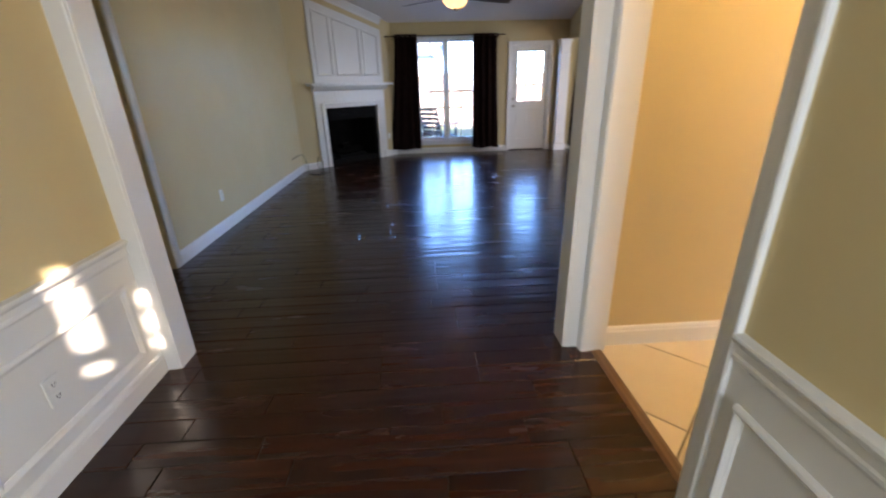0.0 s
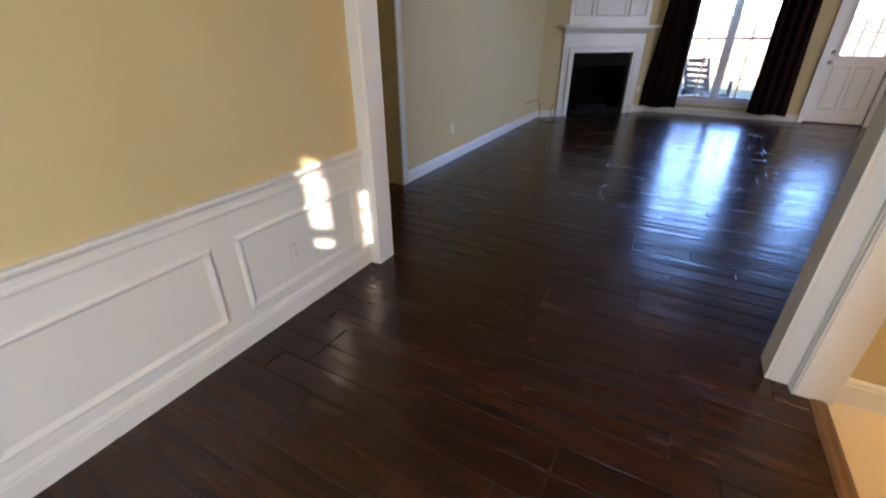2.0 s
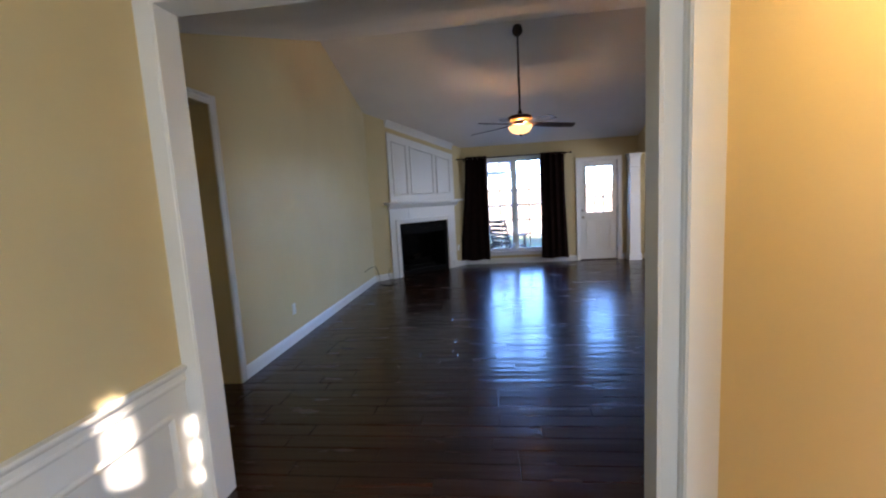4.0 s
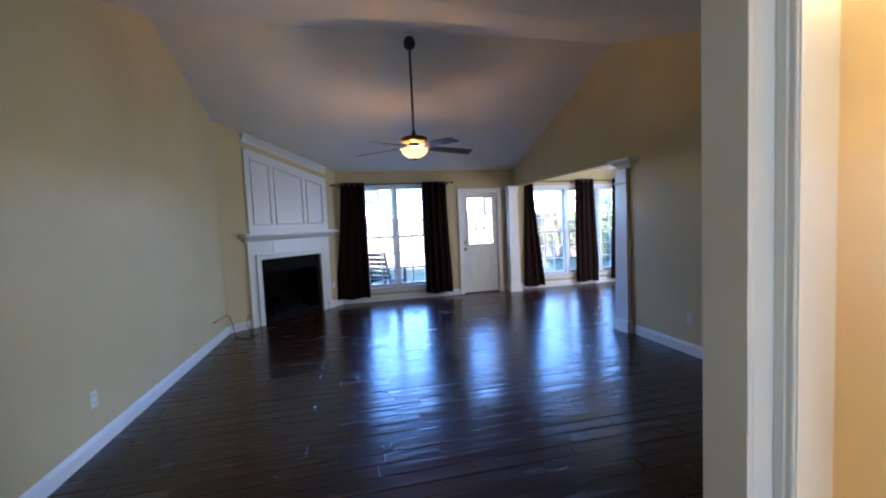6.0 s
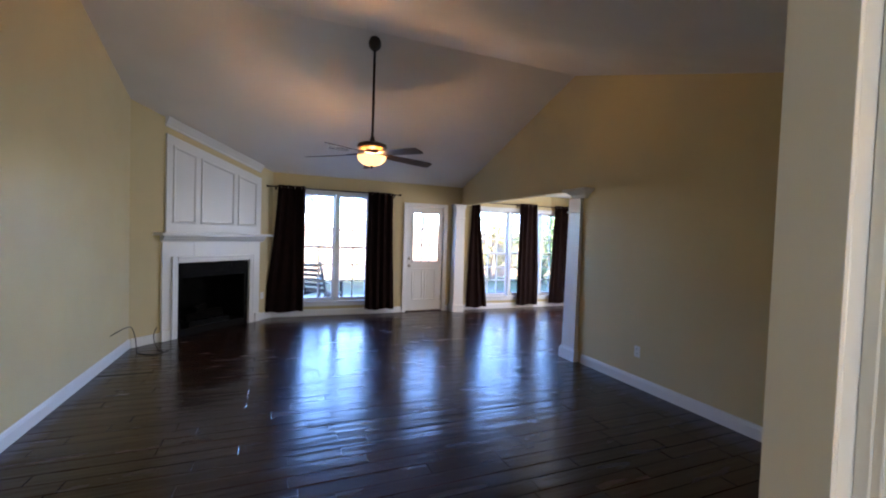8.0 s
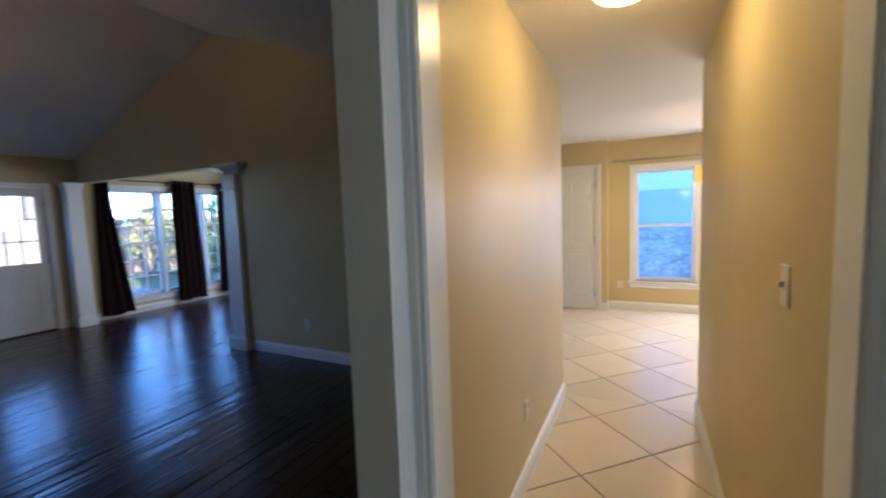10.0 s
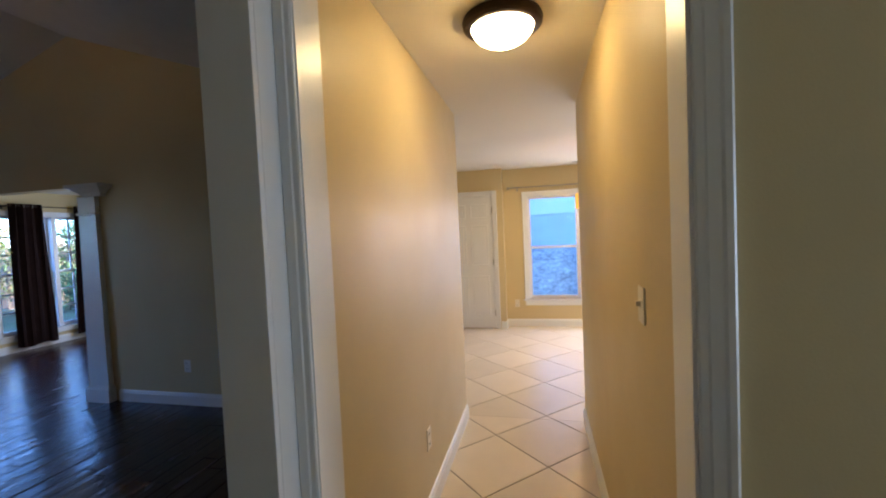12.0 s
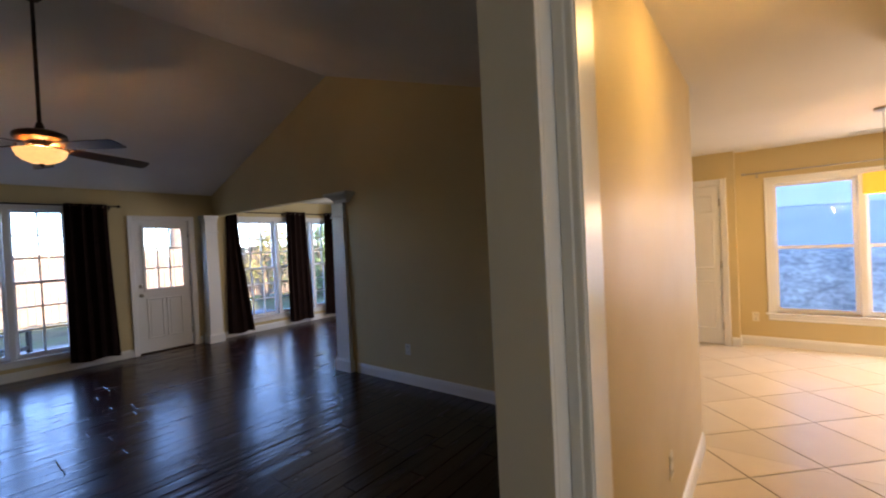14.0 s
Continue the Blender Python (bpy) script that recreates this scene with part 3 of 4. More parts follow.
part("deadbolt", bm, NICKEL, leaf, "nickel deadbolt turn", smooth=True)
for z in (0.25, 1.03, 1.82):
    hinge(D, (2.608, 9.256, z), "y")

# closet door, six panels
D = tagged(new("door_2"), "white six-panel closet door, closed", "door", kind="structure")
door_casing(D, "x", 6.12, -1, 2.178, 2.934, 2.045)
part("door_jamb", boxes((6.12, 6.22, 2.172, 2.18, 0, 2.045), (6.12, 6.22, 2.932, 2.94, 0, 2.045), (6.12, 6.22, 2.18, 2.932, 2.037, 2.045)), TRIM, D)
bm = bmesh.new()
box(bm, -0.374, 0.374, 0.0, 0.035, 0.012, 2.034, 0.002)
for u0, u1 in ((-0.30, -0.035), (0.035, 0.30)):
    for z0, z1 in ((0.2, 0.82), (0.98, 1.60), (1.70, 1.92)):
        panel_frame(bm, u0, u1, z0, z1, 0.0, -1)
bmesh.ops.rotate(bm, cent=(0, 0, 0), matrix=Matrix.Rotation(radians(-90), 3, "Z"), verts=bm.verts)
bmesh.ops.translate(bm, vec=(6.128, 2.556, 0), verts=bm.verts)
leaf = part("door_leaf", bm, TRIM, D)
knob(leaf, (6.128, 2.86, 0.92), "x", -1)
for z in (0.25, 1.03, 1.82):
    hinge(D, (6.117, 2.184, z), "x")


# ---- fireplace in the diagonal corner ----
Q = 1 / math.sqrt(2)
DIAG = Matrix(((Q, Q, 0, -2.12), (Q, -Q, 0, 7.64), (0, 0, 1, 0), (0, 0, 0, 1)))


def diag(bm):
    bmesh.ops.transform(bm, matrix=DIAG, verts=bm.verts)
    return bm


def ceiling_z(s, d=0.0):
    """Height of the sloping ceiling over a place along the diagonal wall."""
    y = 7.64 + Q * (s - d)
    return 2.455 + (9.30 - y) / 3


structure("wall_chimney", diag(boxes((-0.12, 0.555, -0.10, 0, -0.05, 3.3), (0.555, 1.757, -0.10, 0, 1.03, 3.3), (1.757, 2.36, -0.10, 0, -0.05, 3.3))), WALL, "beige diagonal chimney wall in the corner", "wall")
bm = bmesh.new()
for a, b in ((0.02, 0.37), (1.95, 2.23)):
    strip(bm, (a, 0, 0), (b, 0, 0), BASE, (0, 1, 0), (0, 0, 1))
structure("baseboard_chimney", diag(bm), TRIM, "white painted baseboard", "baseboard")

mantel = thing("fireplace_mantel", "white painted wooden fireplace surround with tall panelled overmantel", "fireplace", tuple(DIAG @ Vector((1.15, 0, 0))))
bm = boxes((0.373, 0.573, 0, 0.03, 0, 1.36), (1.738, 1.945, 0, 0.03, 0, 1.36), (0.573, 1.738, 0, 0.03, 1.017, 1.36))
part("surround", diag(bm), TRIM, mantel)
bm = bmesh.new()
wide = [(u * 1.3, v * 1.2) for u, v in CASE]
strip(bm, (0.573, 0.03, 0), (0.573, 0.03, 1.10), wide, (0, 1, 0), (-1, 0, 0))
strip(bm, (1.738, 0.03, 0), (1.738, 0.03, 1.10), wide, (0, 1, 0), (1, 0, 0))
strip(bm, (0.573, 0.03, 1.017), (1.738, 0.03, 1.017), wide, (0, 1, 0), (0, 0, 1))
part("opening_casing", diag(bm), TRIM, mantel)
for s0, s1 in ((0.36, 0.46), (1.855, 1.958)):
    part("plinth", diag(boxes((s0, s1, 0.028, 0.055, 0, 0.14), bevel=0.004)), TRIM, mantel)
bm = strip(bmesh.new(), (0.34, 0.03, 1.30), (1.985, 0.03, 1.30), [(0, 0), (0.02, 0), (0.03, 0.02), (0.06, 0.035), (0.075, 0.06), (0.10, 0.075), (0.10, 0.085), (0, 0.085)], (0, 1, 0), (0, 0, 1))
part("bed_moulding", diag(bm), TRIM, mantel)
bm = bmesh.new()
box(bm, 0.27, 2.08, 0.0, 0.185, 1.385, 1.425, 0.008)
part("shelf", diag(bm), TRIM, mantel, "white mantel shelf")
part("frieze_joint", diag(boxes((0.80, 0.812, 0.03, 0.036, 1.11, 1.30))), TRIM, mantel)


def sloped(s0, s1, d0, d1, z0, gap0, gap1=None):
    """A board whose top follows the ceiling at a distance gap0; its foot is level, or follows it at gap1."""
    bm = bmesh.new()
    vs = []
    for d in (d0, d1):
        for s in (s0, s1):
            vs.append((bm.verts.new((s, d, z0 if gap1 is None else ceiling_z(s) - gap1)), bm.verts.new((s, d, ceiling_z(s) - gap0))))
    a, b, c, e = vs
    for q in ((a[0], b[0], b[1], a[1]), (c[0], c[1], e[1], e[0]), (a[0], a[1], c[1], c[0]), (b[0], e[0], e[1], b[1]), (a[1], b[1], e[1], c[1]), (a[0], c[0], e[0], b[0])):
        bm.faces.new(q)
    return bm


part("overmantel_board", diag(sloped(0.42, 1.955, 0.0, 0.03, 1.42, 0.21)), TRIM, mantel)
for s0, s1 in ((0.50, 0.83), (0.895, 1.445), (1.51, 1.865)):
    bm = bmesh.new()
    prof = [(0, 0), (0.008, 0), (0.016, 0.008), (0.013, 0.020), (0.006, 0.030), (0, 0.034)]
    z0 = 1.545
    t0, t1 = ceiling_z(s0) - 0.33, ceiling_z(s1) - 0.33
    strip(bm, (s0, 0.03, z0), (s1, 0.03, z0), prof, (0, 1, 0), (0, 0, 1))
    strip(bm, (s0, 0.03, t0), (s1, 0.03, t1), prof, (0, 1, 0), (0, 0, -1))
    strip(bm, (s0, 0.03, z0), (s0, 0.03, t0), prof, (0, 1, 0), (1, 0, 0))
    strip(bm, (s1, 0.03, z0), (s1, 0.03, t1), prof, (0, 1, 0), (-1, 0, 0))
    part("panel_moulding", diag(bm), TRIM, mantel)
bm = bmesh.new()
s0, s1 = 0.41, 1.965
strip(bm, (s0, 0.0, ceiling_z(s0)), (s1, 0.0, ceiling_z(s1)), [(0, 0), (0.075, 0), (0.075, -0.012), (0.060, -0.030), (0.032, -0.070), (0.016, -0.092), (0.012, -0.11), (0, -0.115)], (0, 1, 0), (0, 0, 1))
part("crown_moulding", diag(bm), TRIM, mantel)

firebox = thing("firebox", "black steel gas firebox with log set, unlit", "fireplace", tuple(DIAG @ Vector((1.15, -0.2, 0))))
part("face_frame", diag(boxes((0.56, 0.64, -0.03, 0.004, 0.0, 1.025), (1.67, 1.75, -0.03, 0.004, 0.0, 1.025), (0.64, 1.67, -0.03, 0.004, 0.80, 1.025), (0.64, 1.67, -0.03, 0.004, 0.0, 0.10), bevel=0.002)), BLACK, firebox)
for z in (0.855, 0.885, 0.915, 0.945):
    part("louvre", diag(boxes((0.70, 1.61, 0.002, 0.010, z, z + 0.014))), BLACK, firebox)
part("liner", diag(boxes((0.62, 0.64, -0.46, -0.03, 0.08, 0.82), (1.67, 1.69, -0.46, -0.03, 0.08, 0.82), (0.62, 1.69, -0.48, -0.46, 0.08, 0.82), (0.62, 1.69, -0.46, -0.03, 0.82, 0.84), (0.62, 1.69, -0.46, -0.03, 0.06, 0.09))), SOOT, firebox, "sooty brick liner")
for i, (s0, d0, s1, d1, z, r) in enumerate(((0.85, -0.30, 1.48, -0.26, 0.22, 0.055), (0.82, -0.18, 1.40, -0.15, 0.21, 0.05), (0.95, -0.16, 1.25, -0.34, 0.31, 0.045))):
    bm = lathe(bmesh.new(), [(r * 0.7, 0), (r, 0.01), (r * 1.05, 0.2), (r * 0.95, 0.4), (r, 0.59), (r * 0.7, 0.6)], 12, (0, 0, 0), "x")
    L = math.hypot(s1 - s0, d1 - d0)
    bmesh.ops.scale(bm, vec=(L / 0.6, 1, 1), verts=bm.verts)
    bmesh.ops.rotate(bm, cent=(0, 0, 0), matrix=Matrix.Rotation(math.atan2(d1 - d0, s1 - s0), 3, "Z"), verts=bm.verts)
    bmesh.ops.translate(bm, vec=(s0, d0, z), verts=bm.verts)
    part("log", diag(bm), LOG, firebox, smooth=True)
bm = bmesh.new()
for s in (0.85, 1.0, 1.15, 1.3, 1.45):
    box(bm, s - 0.008, s + 0.008, -0.36, -0.08, 0.145, 0.16)
box(bm, 0.83, 1.47, -0.09, -0.08, 0.09, 0.16), box(bm, 0.83, 1.47, -0.36, -0.35, 0.09, 0.16)
part("grate", diag(bm), BLACK, firebox)


# ---- curtains ----
def curtain(x0t, x1t, x0b, x1b, y, zt, zb, folds, phase, label):
    root = thing("curtain", label, "curtain", ((x0b + x1b) / 2, y, zb), "brown window curtains")
    nu, nv = folds * 14, 20
    bm = bmesh.new()
    grid = []
    for j in range(nv + 1):
        f = j / nv
        z = zt + (zb - zt) * f
        row = []
        for i in range(nu + 1):
            u = i / nu
            xt, xb = x0t + (x1t - x0t) * u, x0b + (x1b - x0b) * u
            ease = f ** 1.3
            a = 2 * math.pi * folds * u + phase
            a += 0.9 * math.sin(4.4 * u + 2 * phase) * f
            amp = (0.024 * (1 - f) ** 2 + 0.012) * (0.75 + 0.45 * math.sin(7.3 * u + 3 * phase)) + 0.004
            row.append(bm.verts.new((xt + (xb - xt) * ease + 0.008 * math.sin(2 * a + 2 * f), y + amp * math.sin(a + 0.5 * f * math.sin(5 * u)) + 0.015 * math.sin(2.3 * u + 4 * f) * f,
                                     z + (0.012 * math.sin(9 * u + phase) if j == nv else 0))))
        grid.append(row)
    rear = [[bm.verts.new(v.co + Vector((0, 0.003, 0))) for v in row] for row in grid]
    for j in range(nv):
        for i in range(nu):
            bm.faces.new((grid[j][i], grid[j + 1][i], grid[j + 1][i + 1], grid[j][i + 1]))
            bm.faces.new((rear[j][i], rear[j][i + 1], rear[j + 1][i + 1], rear[j + 1][i]))
    for i in range(nu):
        bm.faces.new((grid[0][i], grid[0][i + 1], rear[0][i + 1], rear[0][i]))
        bm.faces.new((grid[nv][i + 1], grid[nv][i], rear[nv][i], rear[nv][i + 1]))
    for j in range(nv):
        bm.faces.new((grid[j][0], rear[j][0], rear[j + 1][0], grid[j + 1][0]))
        bm.faces.new((grid[j][nu], grid[j + 1][nu], rear[j + 1][nu], rear[j][nu]))
    part("cloth", bm, CURTAIN, root, smooth=True)
    for k in range(folds):
        x = x0t + (x1t - x0t) * (k + 0.5) / folds
        bm = bmesh.new()
        rings = []
        for a in range(16):
            ca, sa = math.cos(2 * math.pi * a / 16), math.sin(2 * math.pi * a / 16)
            rings.append([bm.verts.new((x + 0.004 * math.cos(b * math.pi / 2) * 1.2, y + (0.022 + 0.005 * math.sin(b * math.pi / 2)) * ca - 0.0, zt - 0.035 + (0.022 + 0.005 * math.sin(b * math.pi / 2)) * sa)) for b in range(4)])
        for a in range(16):
            for b in range(4):
                bm.faces.new((rings[a][b], rings[(a + 1) % 16][b], rings[(a + 1) % 16][(b + 1) % 4], rings[a][(b + 1) % 4]))
        part("grommet", bm, NICKEL, root, "nickel grommet", smooth=True)
    return root


def curtain_rod(axis, a0, a1, c, z, mat, wall, brackets, label):
    root = thing("curtain_rod", label, "curtain rod", (a0, c, z) if axis == "x" else (c, a0, z))
    place = (lambda a: (a, c, z)) if axis == "x" else (lambda a: (c, a, z))
    bm = lathe(bmesh.new(), [(0.009, 0), (0.0095, 0.001), (0.0095, a1 - a0 - 0.001), (0.009, a1 - a0)], 16, place(a0), axis)
    part("rod", bm, mat, root, smooth=True)
    for a, n in ((a0, -1), (a1, 1)):
        prof = [(0.010, 0), (0.013, 0.006), (0.010, 0.012), (0.016, 0.022), (0.021, 0.034), (0.017, 0.047), (0.004, 0.054)]
        bm = lathe(bmesh.new(), [(r, h * n) for r, h in prof], 16, place(a), axis)
        part("finial", bm, mat, root, smooth=True)
    for a in brackets:
        lo, hi = sorted((c, wall))
        bm = boxes((a - 0.008, a + 0.008, lo, hi, z - 0.018, z - 0.010), (a - 0.012, a + 0.012, hi - 0.006 if wall > c else lo, hi if wall > c else lo + 0.006, z - 0.05, z + 0.02)) if axis == "x" else \
            boxes((lo, hi, a - 0.008, a + 0.008, z - 0.018, z - 0.010), (hi - 0.006, hi, a - 0.012, a + 0.012, z - 0.05, z + 0.02))
        part("bracket", bm, mat, root)
    return root


curtain_rod("x", -0.60, 1.64, 9.13, 2.235, BRONZE, 9.22, (-0.50, 1.58), "dark bronze curtain rod above the living room window")
curtain_rod("x", 3.16, 5.80, 9.13, 2.205, BRONZE, 9.22, (3.22, 4.30, 5.7), "dark bronze curtain rod above the dining window")
curtain_rod("y", -0.95, 1.90, 6.235, 2.145, NICKEL, 6.31, (-0.85, 0.48, 1.80), "bare satin nickel curtain rod above the breakfast window")
curtain(-0.47, -0.03, -0.66, -0.03, 9.13, 2.27, 0.10, 4, 0.4, "dark brown grommet curtain gathered beside the fireplace")
curtain(1.075, 1.55, 1.06, 1.60, 9.13, 2.26, 0.09, 4, 1.7, "dark brown grommet curtain gathered beside the back door")
curtain(3.19, 3.37, 3.12, 3.60, 9.13, 2.24, 0.06, 3, 0.9, "dark brown grommet curtain swept open beside the pilaster")
curtain(4.35, 4.79, 4.32, 4.85, 9.13, 2.24, 0.07, 4, 2.4, "dark brown grommet curtain hanging between dining windows")
curtain(5.22, 5.62, 5.13, 5.66, 9.13, 2.24, 0.08, 4, 0.1, "dark brown grommet curtain at the end of the rod")


# ---- columns ----
def square_lathe(bm, profile, cx, cy):
    rings = [[bm.verts.new((cx + a * r, cy + b * r, z)) for a, b in ((-1, -1), (1, -1), (1, 1), (-1, 1))] for r, z in profile]
    for p, q in zip(rings, rings[1:]):
        for i in range(4):
            bm.faces.new((p[i], p[(i + 1) % 4], q[(i + 1) % 4], q[i]))
    bm.faces.new(rings[0][::-1]), bm.faces.new(rings[-1])
    return bm


def column(cx, cy, k, label, spread=1.0, nearer=0.0):
    root = thing("column", label, "column", (cx, cy, 0), "tapered columns of the dining opening")
    part("base", square_lathe(bmesh.new(), [(0.143 * k, 0), (0.143 * k, 0.125), (0.138 * k, 0.135), (0.128 * k, 0.145), (0.125 * k, 0.16)], cx, cy), TRIM, root)
    part("shaft", square_lathe(bmesh.new(), [(0.120 * k, 0.16), (0.106 * k, 1.835)], cx, cy), TRIM, root)
    part("neck_moulding", square_lathe(bmesh.new(), [(0.108 * k, 1.835), (0.120 * k, 1.84), (0.122 * k, 1.853), (0.114 * k, 1.863), (0.108 * k, 1.865)], cx, cy), TRIM, root)
    part("neck", square_lathe(bmesh.new(), [(0.107 * k, 1.865), (0.107 * k, 2.015)], cx, cy), TRIM, root)
    cap = [(0.110, 2.015), (0.116, 2.023), (0.124, 2.045), (0.143, 2.065), (0.163, 2.085), (0.184, 2.097), (0.186, 2.125)]
    part("capital", square_lathe(bmesh.new(), [((0.110 + (r - 0.110) * spread) * k, z) for r, z in cap], cx, cy - nearer), TRIM, root)


column(3.065, 5.77, 1.0, "white tapered square column beside the beige wall", 1.3, 0.08)
column(2.885, 9.11, 0.86, "white tapered square pilaster beside the back door", 0.35)

# ---- ceiling fan ----
FX, FY = 0.446, 6.0
fan = thing("ceiling_fan", "bronze ceiling fan with walnut blades and lit bowl", "ceiling fan", (FX, FY, 3.55))
part("canopy", lathe(bmesh.new(), [(0.012, 3.43), (0.035, 3.435), (0.060, 3.462), (0.068, 3.495), (0.062, 3.53), (0.045, 3.562)], 32, (FX, FY, 0)), BRONZE, fan, smooth=True)
part("downrod", lathe(bmesh.new(), [(0.013, 2.46), (0.013, 3.44)], 16, (FX, FY, 0)), BRONZE, fan, smooth=True)
part("coupling", lathe(bmesh.new(), [(0.045, 2.455), (0.030, 2.475), (0.020, 2.52), (0.014, 2.53)], 24, (FX, FY, 0)), BRONZE, fan, smooth=True)
part("motor_housing", lathe(bmesh.new(), [(0.06, 2.375), (0.12, 2.38), (0.152, 2.40), (0.158, 2.42), (0.150, 2.44), (0.11, 2.458), (0.04, 2.465)], 40, (FX, FY, 0)), BRONZE, fan, smooth=True)
part("light_ring", lathe(bmesh.new(), [(0.075, 2.335), (0.085, 2.34), (0.085, 2.365), (0.06, 2.376)], 32, (FX, FY, 0)), BRONZE, fan, smooth=True)
bowl = [(0.012, 2.215), (0.06, 2.222), (0.105, 2.242), (0.135, 2.270), (0.150, 2.305), (0.152, 2.318), (0.146, 2.318), (0.144, 2.305), (0.130, 2.274), (0.10, 2.248), (0.058, 2.229), (0.010, 2.222)]
part("glass_bowl", lathe(bmesh.new(), bowl, 40, (FX, FY, 0)), AMBER, fan, "lit amber glass bowl", smooth=True)
part("bowl_finial", lathe(bmesh.new(), [(0.004, 2.19), (0.010, 2.196), (0.012, 2.206), (0.018, 2.214), (0.010, 2.222)], 16, (FX, FY, 0)), BRONZE, fan, smooth=True)
for k in range(3):
    a = radians(30 + 120 * k)
    bm = lathe(bmesh.new(), [(0.005, 0), (0.005, 0.06)], 8)
    bmesh.ops.translate(bm, vec=(FX + 0.145 * math.cos(a), FY + 0.145 * math.sin(a), 2.315), verts=bm.verts)
    part("bowl_arm", bm, BRONZE, fan)
for k in range(5):
    a = radians(9 + 72 * k)
    rot = Matrix.Translation((FX, FY, 2.345)) @ Matrix.Rotation(a, 4, "Z") @ Matrix.Rotation(radians(3.5), 4, "Y") @ Matrix.Rotation(radians(-13), 4, "X")
    bm = bmesh.new()
    outline = [(0.17, -0.050), (0.25, -0.060), (0.52, -0.068), (0.69, -0.066), (0.708, -0.056), (0.715, 0.0), (0.708, 0.056), (0.69, 0.066), (0.52, 0.068), (0.25, 0.060), (0.17, 0.050)]
    top = [bm.verts.new((x, y, 0.003)) for x, y in outline]
    bot = [bm.verts.new((x, y, -0.003)) for x, y in outline]
    for i in range(len(outline)):
        j = (i + 1) % len(outline)
        bm.faces.new((bot[i], bot[j], top[j], top[i]))
    bm.faces.new(top), bm.faces.new(bot[::-1])
    bmesh.ops.transform(bm, matrix=rot, verts=bm.verts)
    blade = part("blade", bm, BLADE, fan, "walnut fan blade")
    bm = bmesh.new()
    box(bm, 0.09, 0.19, -0.014, 0.014, 0.004, 0.012, 0.002)
    box(bm, 0.17, 0.27, -0.032, 0.032, 0.003, 0.008, 0.002)
    bmesh.ops.transform(bm, matrix=rot, verts=bm.verts)
    part("blade_iron", bm, BRONZE, blade)

# ---- hall light, pendant, vents ----
HX, HY = 1.70, 1.625
lamp = thing("flush_ceiling_light", "bronze-rimmed flush ceiling light with glowing opal dome", "ceiling light", (HX, HY, 2.44))
part("rim", lathe(bmesh.new(), [(0.150, 2.44), (0.172, 2.436), (0.176, 2.424), (0.172, 2.405), (0.160, 2.396), (0.140, 2.394), (0.136, 2.40), (0.134, 2.43)], 48, (HX, HY, 0)), BRONZE, lamp, "bronze rim", smooth=True)
part("dome", lathe(bmesh.new(), [(0.138, 2.42), (0.137, 2.398), (0.128, 2.375), (0.108, 2.352), (0.075, 2.334), (0.035, 2.326), (0.004, 2.325)], 40, (HX, HY, 0)), OPAL, lamp, "glowing opal glass dome", smooth=True)
PX, PY = 4.9, 0.925
pend = thing("pendant_lamp", "glowing amber drum pendant over the breakfast area", "pendant lamp", (PX, PY, 2.44))
part("ceiling_rose", lathe(bmesh.new(), [(0.06, 2.44), (0.058, 2.42), (0.02, 2.41)], 24, (PX, PY, 0)), NICKEL, pend, smooth=True)
part("cord", lathe(bmesh.new(), [(0.003, 1.88), (0.003, 2.42)], 8, (PX, PY, 0)), DARK, pend)
part("shade", lathe(bmesh.new(), [(0.14, 1.727), (0.14, 1.897), (0.136, 1.897), (0.136, 1.727)], 40, (PX, PY, 0)), SHADE, pend, "glowing amber drum shade", smooth=True)
part("shade_spider", boxes((PX - 0.136, PX + 0.136, PY - 0.003, PY + 0.003, 1.878, 1.882), (PX - 0.003, PX + 0.003, PY - 0.136, PY + 0.136, 1.878, 1.882)), NICKEL, pend)


def vent(m, w, h, slats, label):
    root = thing("ceiling_vent", label, "vent")
    root.matrix_basis = m
    bm = boxes((-w / 2, w / 2, -h / 2, -h / 2 + 0.02, -0.008, 0), (-w / 2, w / 2, h / 2 - 0.02, h / 2, -0.008, 0), (-w / 2, -w / 2 + 0.02, -h / 2 + 0.02, h / 2 - 0.02, -0.008, 0), (w / 2 - 0.02, w / 2, -h / 2 + 0.02, h / 2 - 0.02, -0.008, 0))
    for name, b, mat in [("vent_frame", bm, PLASTIC_W), ("backing", boxes((-w / 2 + 0.01, w / 2 - 0.01, -h / 2 + 0.01, h / 2 - 0.01, -0.002, -0.001)), DARK)] + \
            [("slat", boxes((-w / 2 + 0.02, w / 2 - 0.02, -h / 2 + 0.03 + i * (h - 0.06) / slats, -h / 2 + 0.034 + i * (h - 0.06) / slats, -0.007, -0.003)), PLASTIC_W) for i in range(slats + 1)]:
        ob = new(name, mesh_of(name, b, mat))
        ob.parent = root
    return root


SLOPE = math.atan(1 / 3)
vy = 8.24
vent(pose(0.41, vy, 2.455 + (9.30 - vy) / 3 - 0.001, -math.degrees(SLOPE)), 0.36, 0.16, 6, "white louvred air vent in the vaulted ceiling")
vent(pose(6.06, 0.84, 2.439, 0, 0, 90), 0.32, 0.14, 6, "white louvred air vent in the breakfast ceiling")


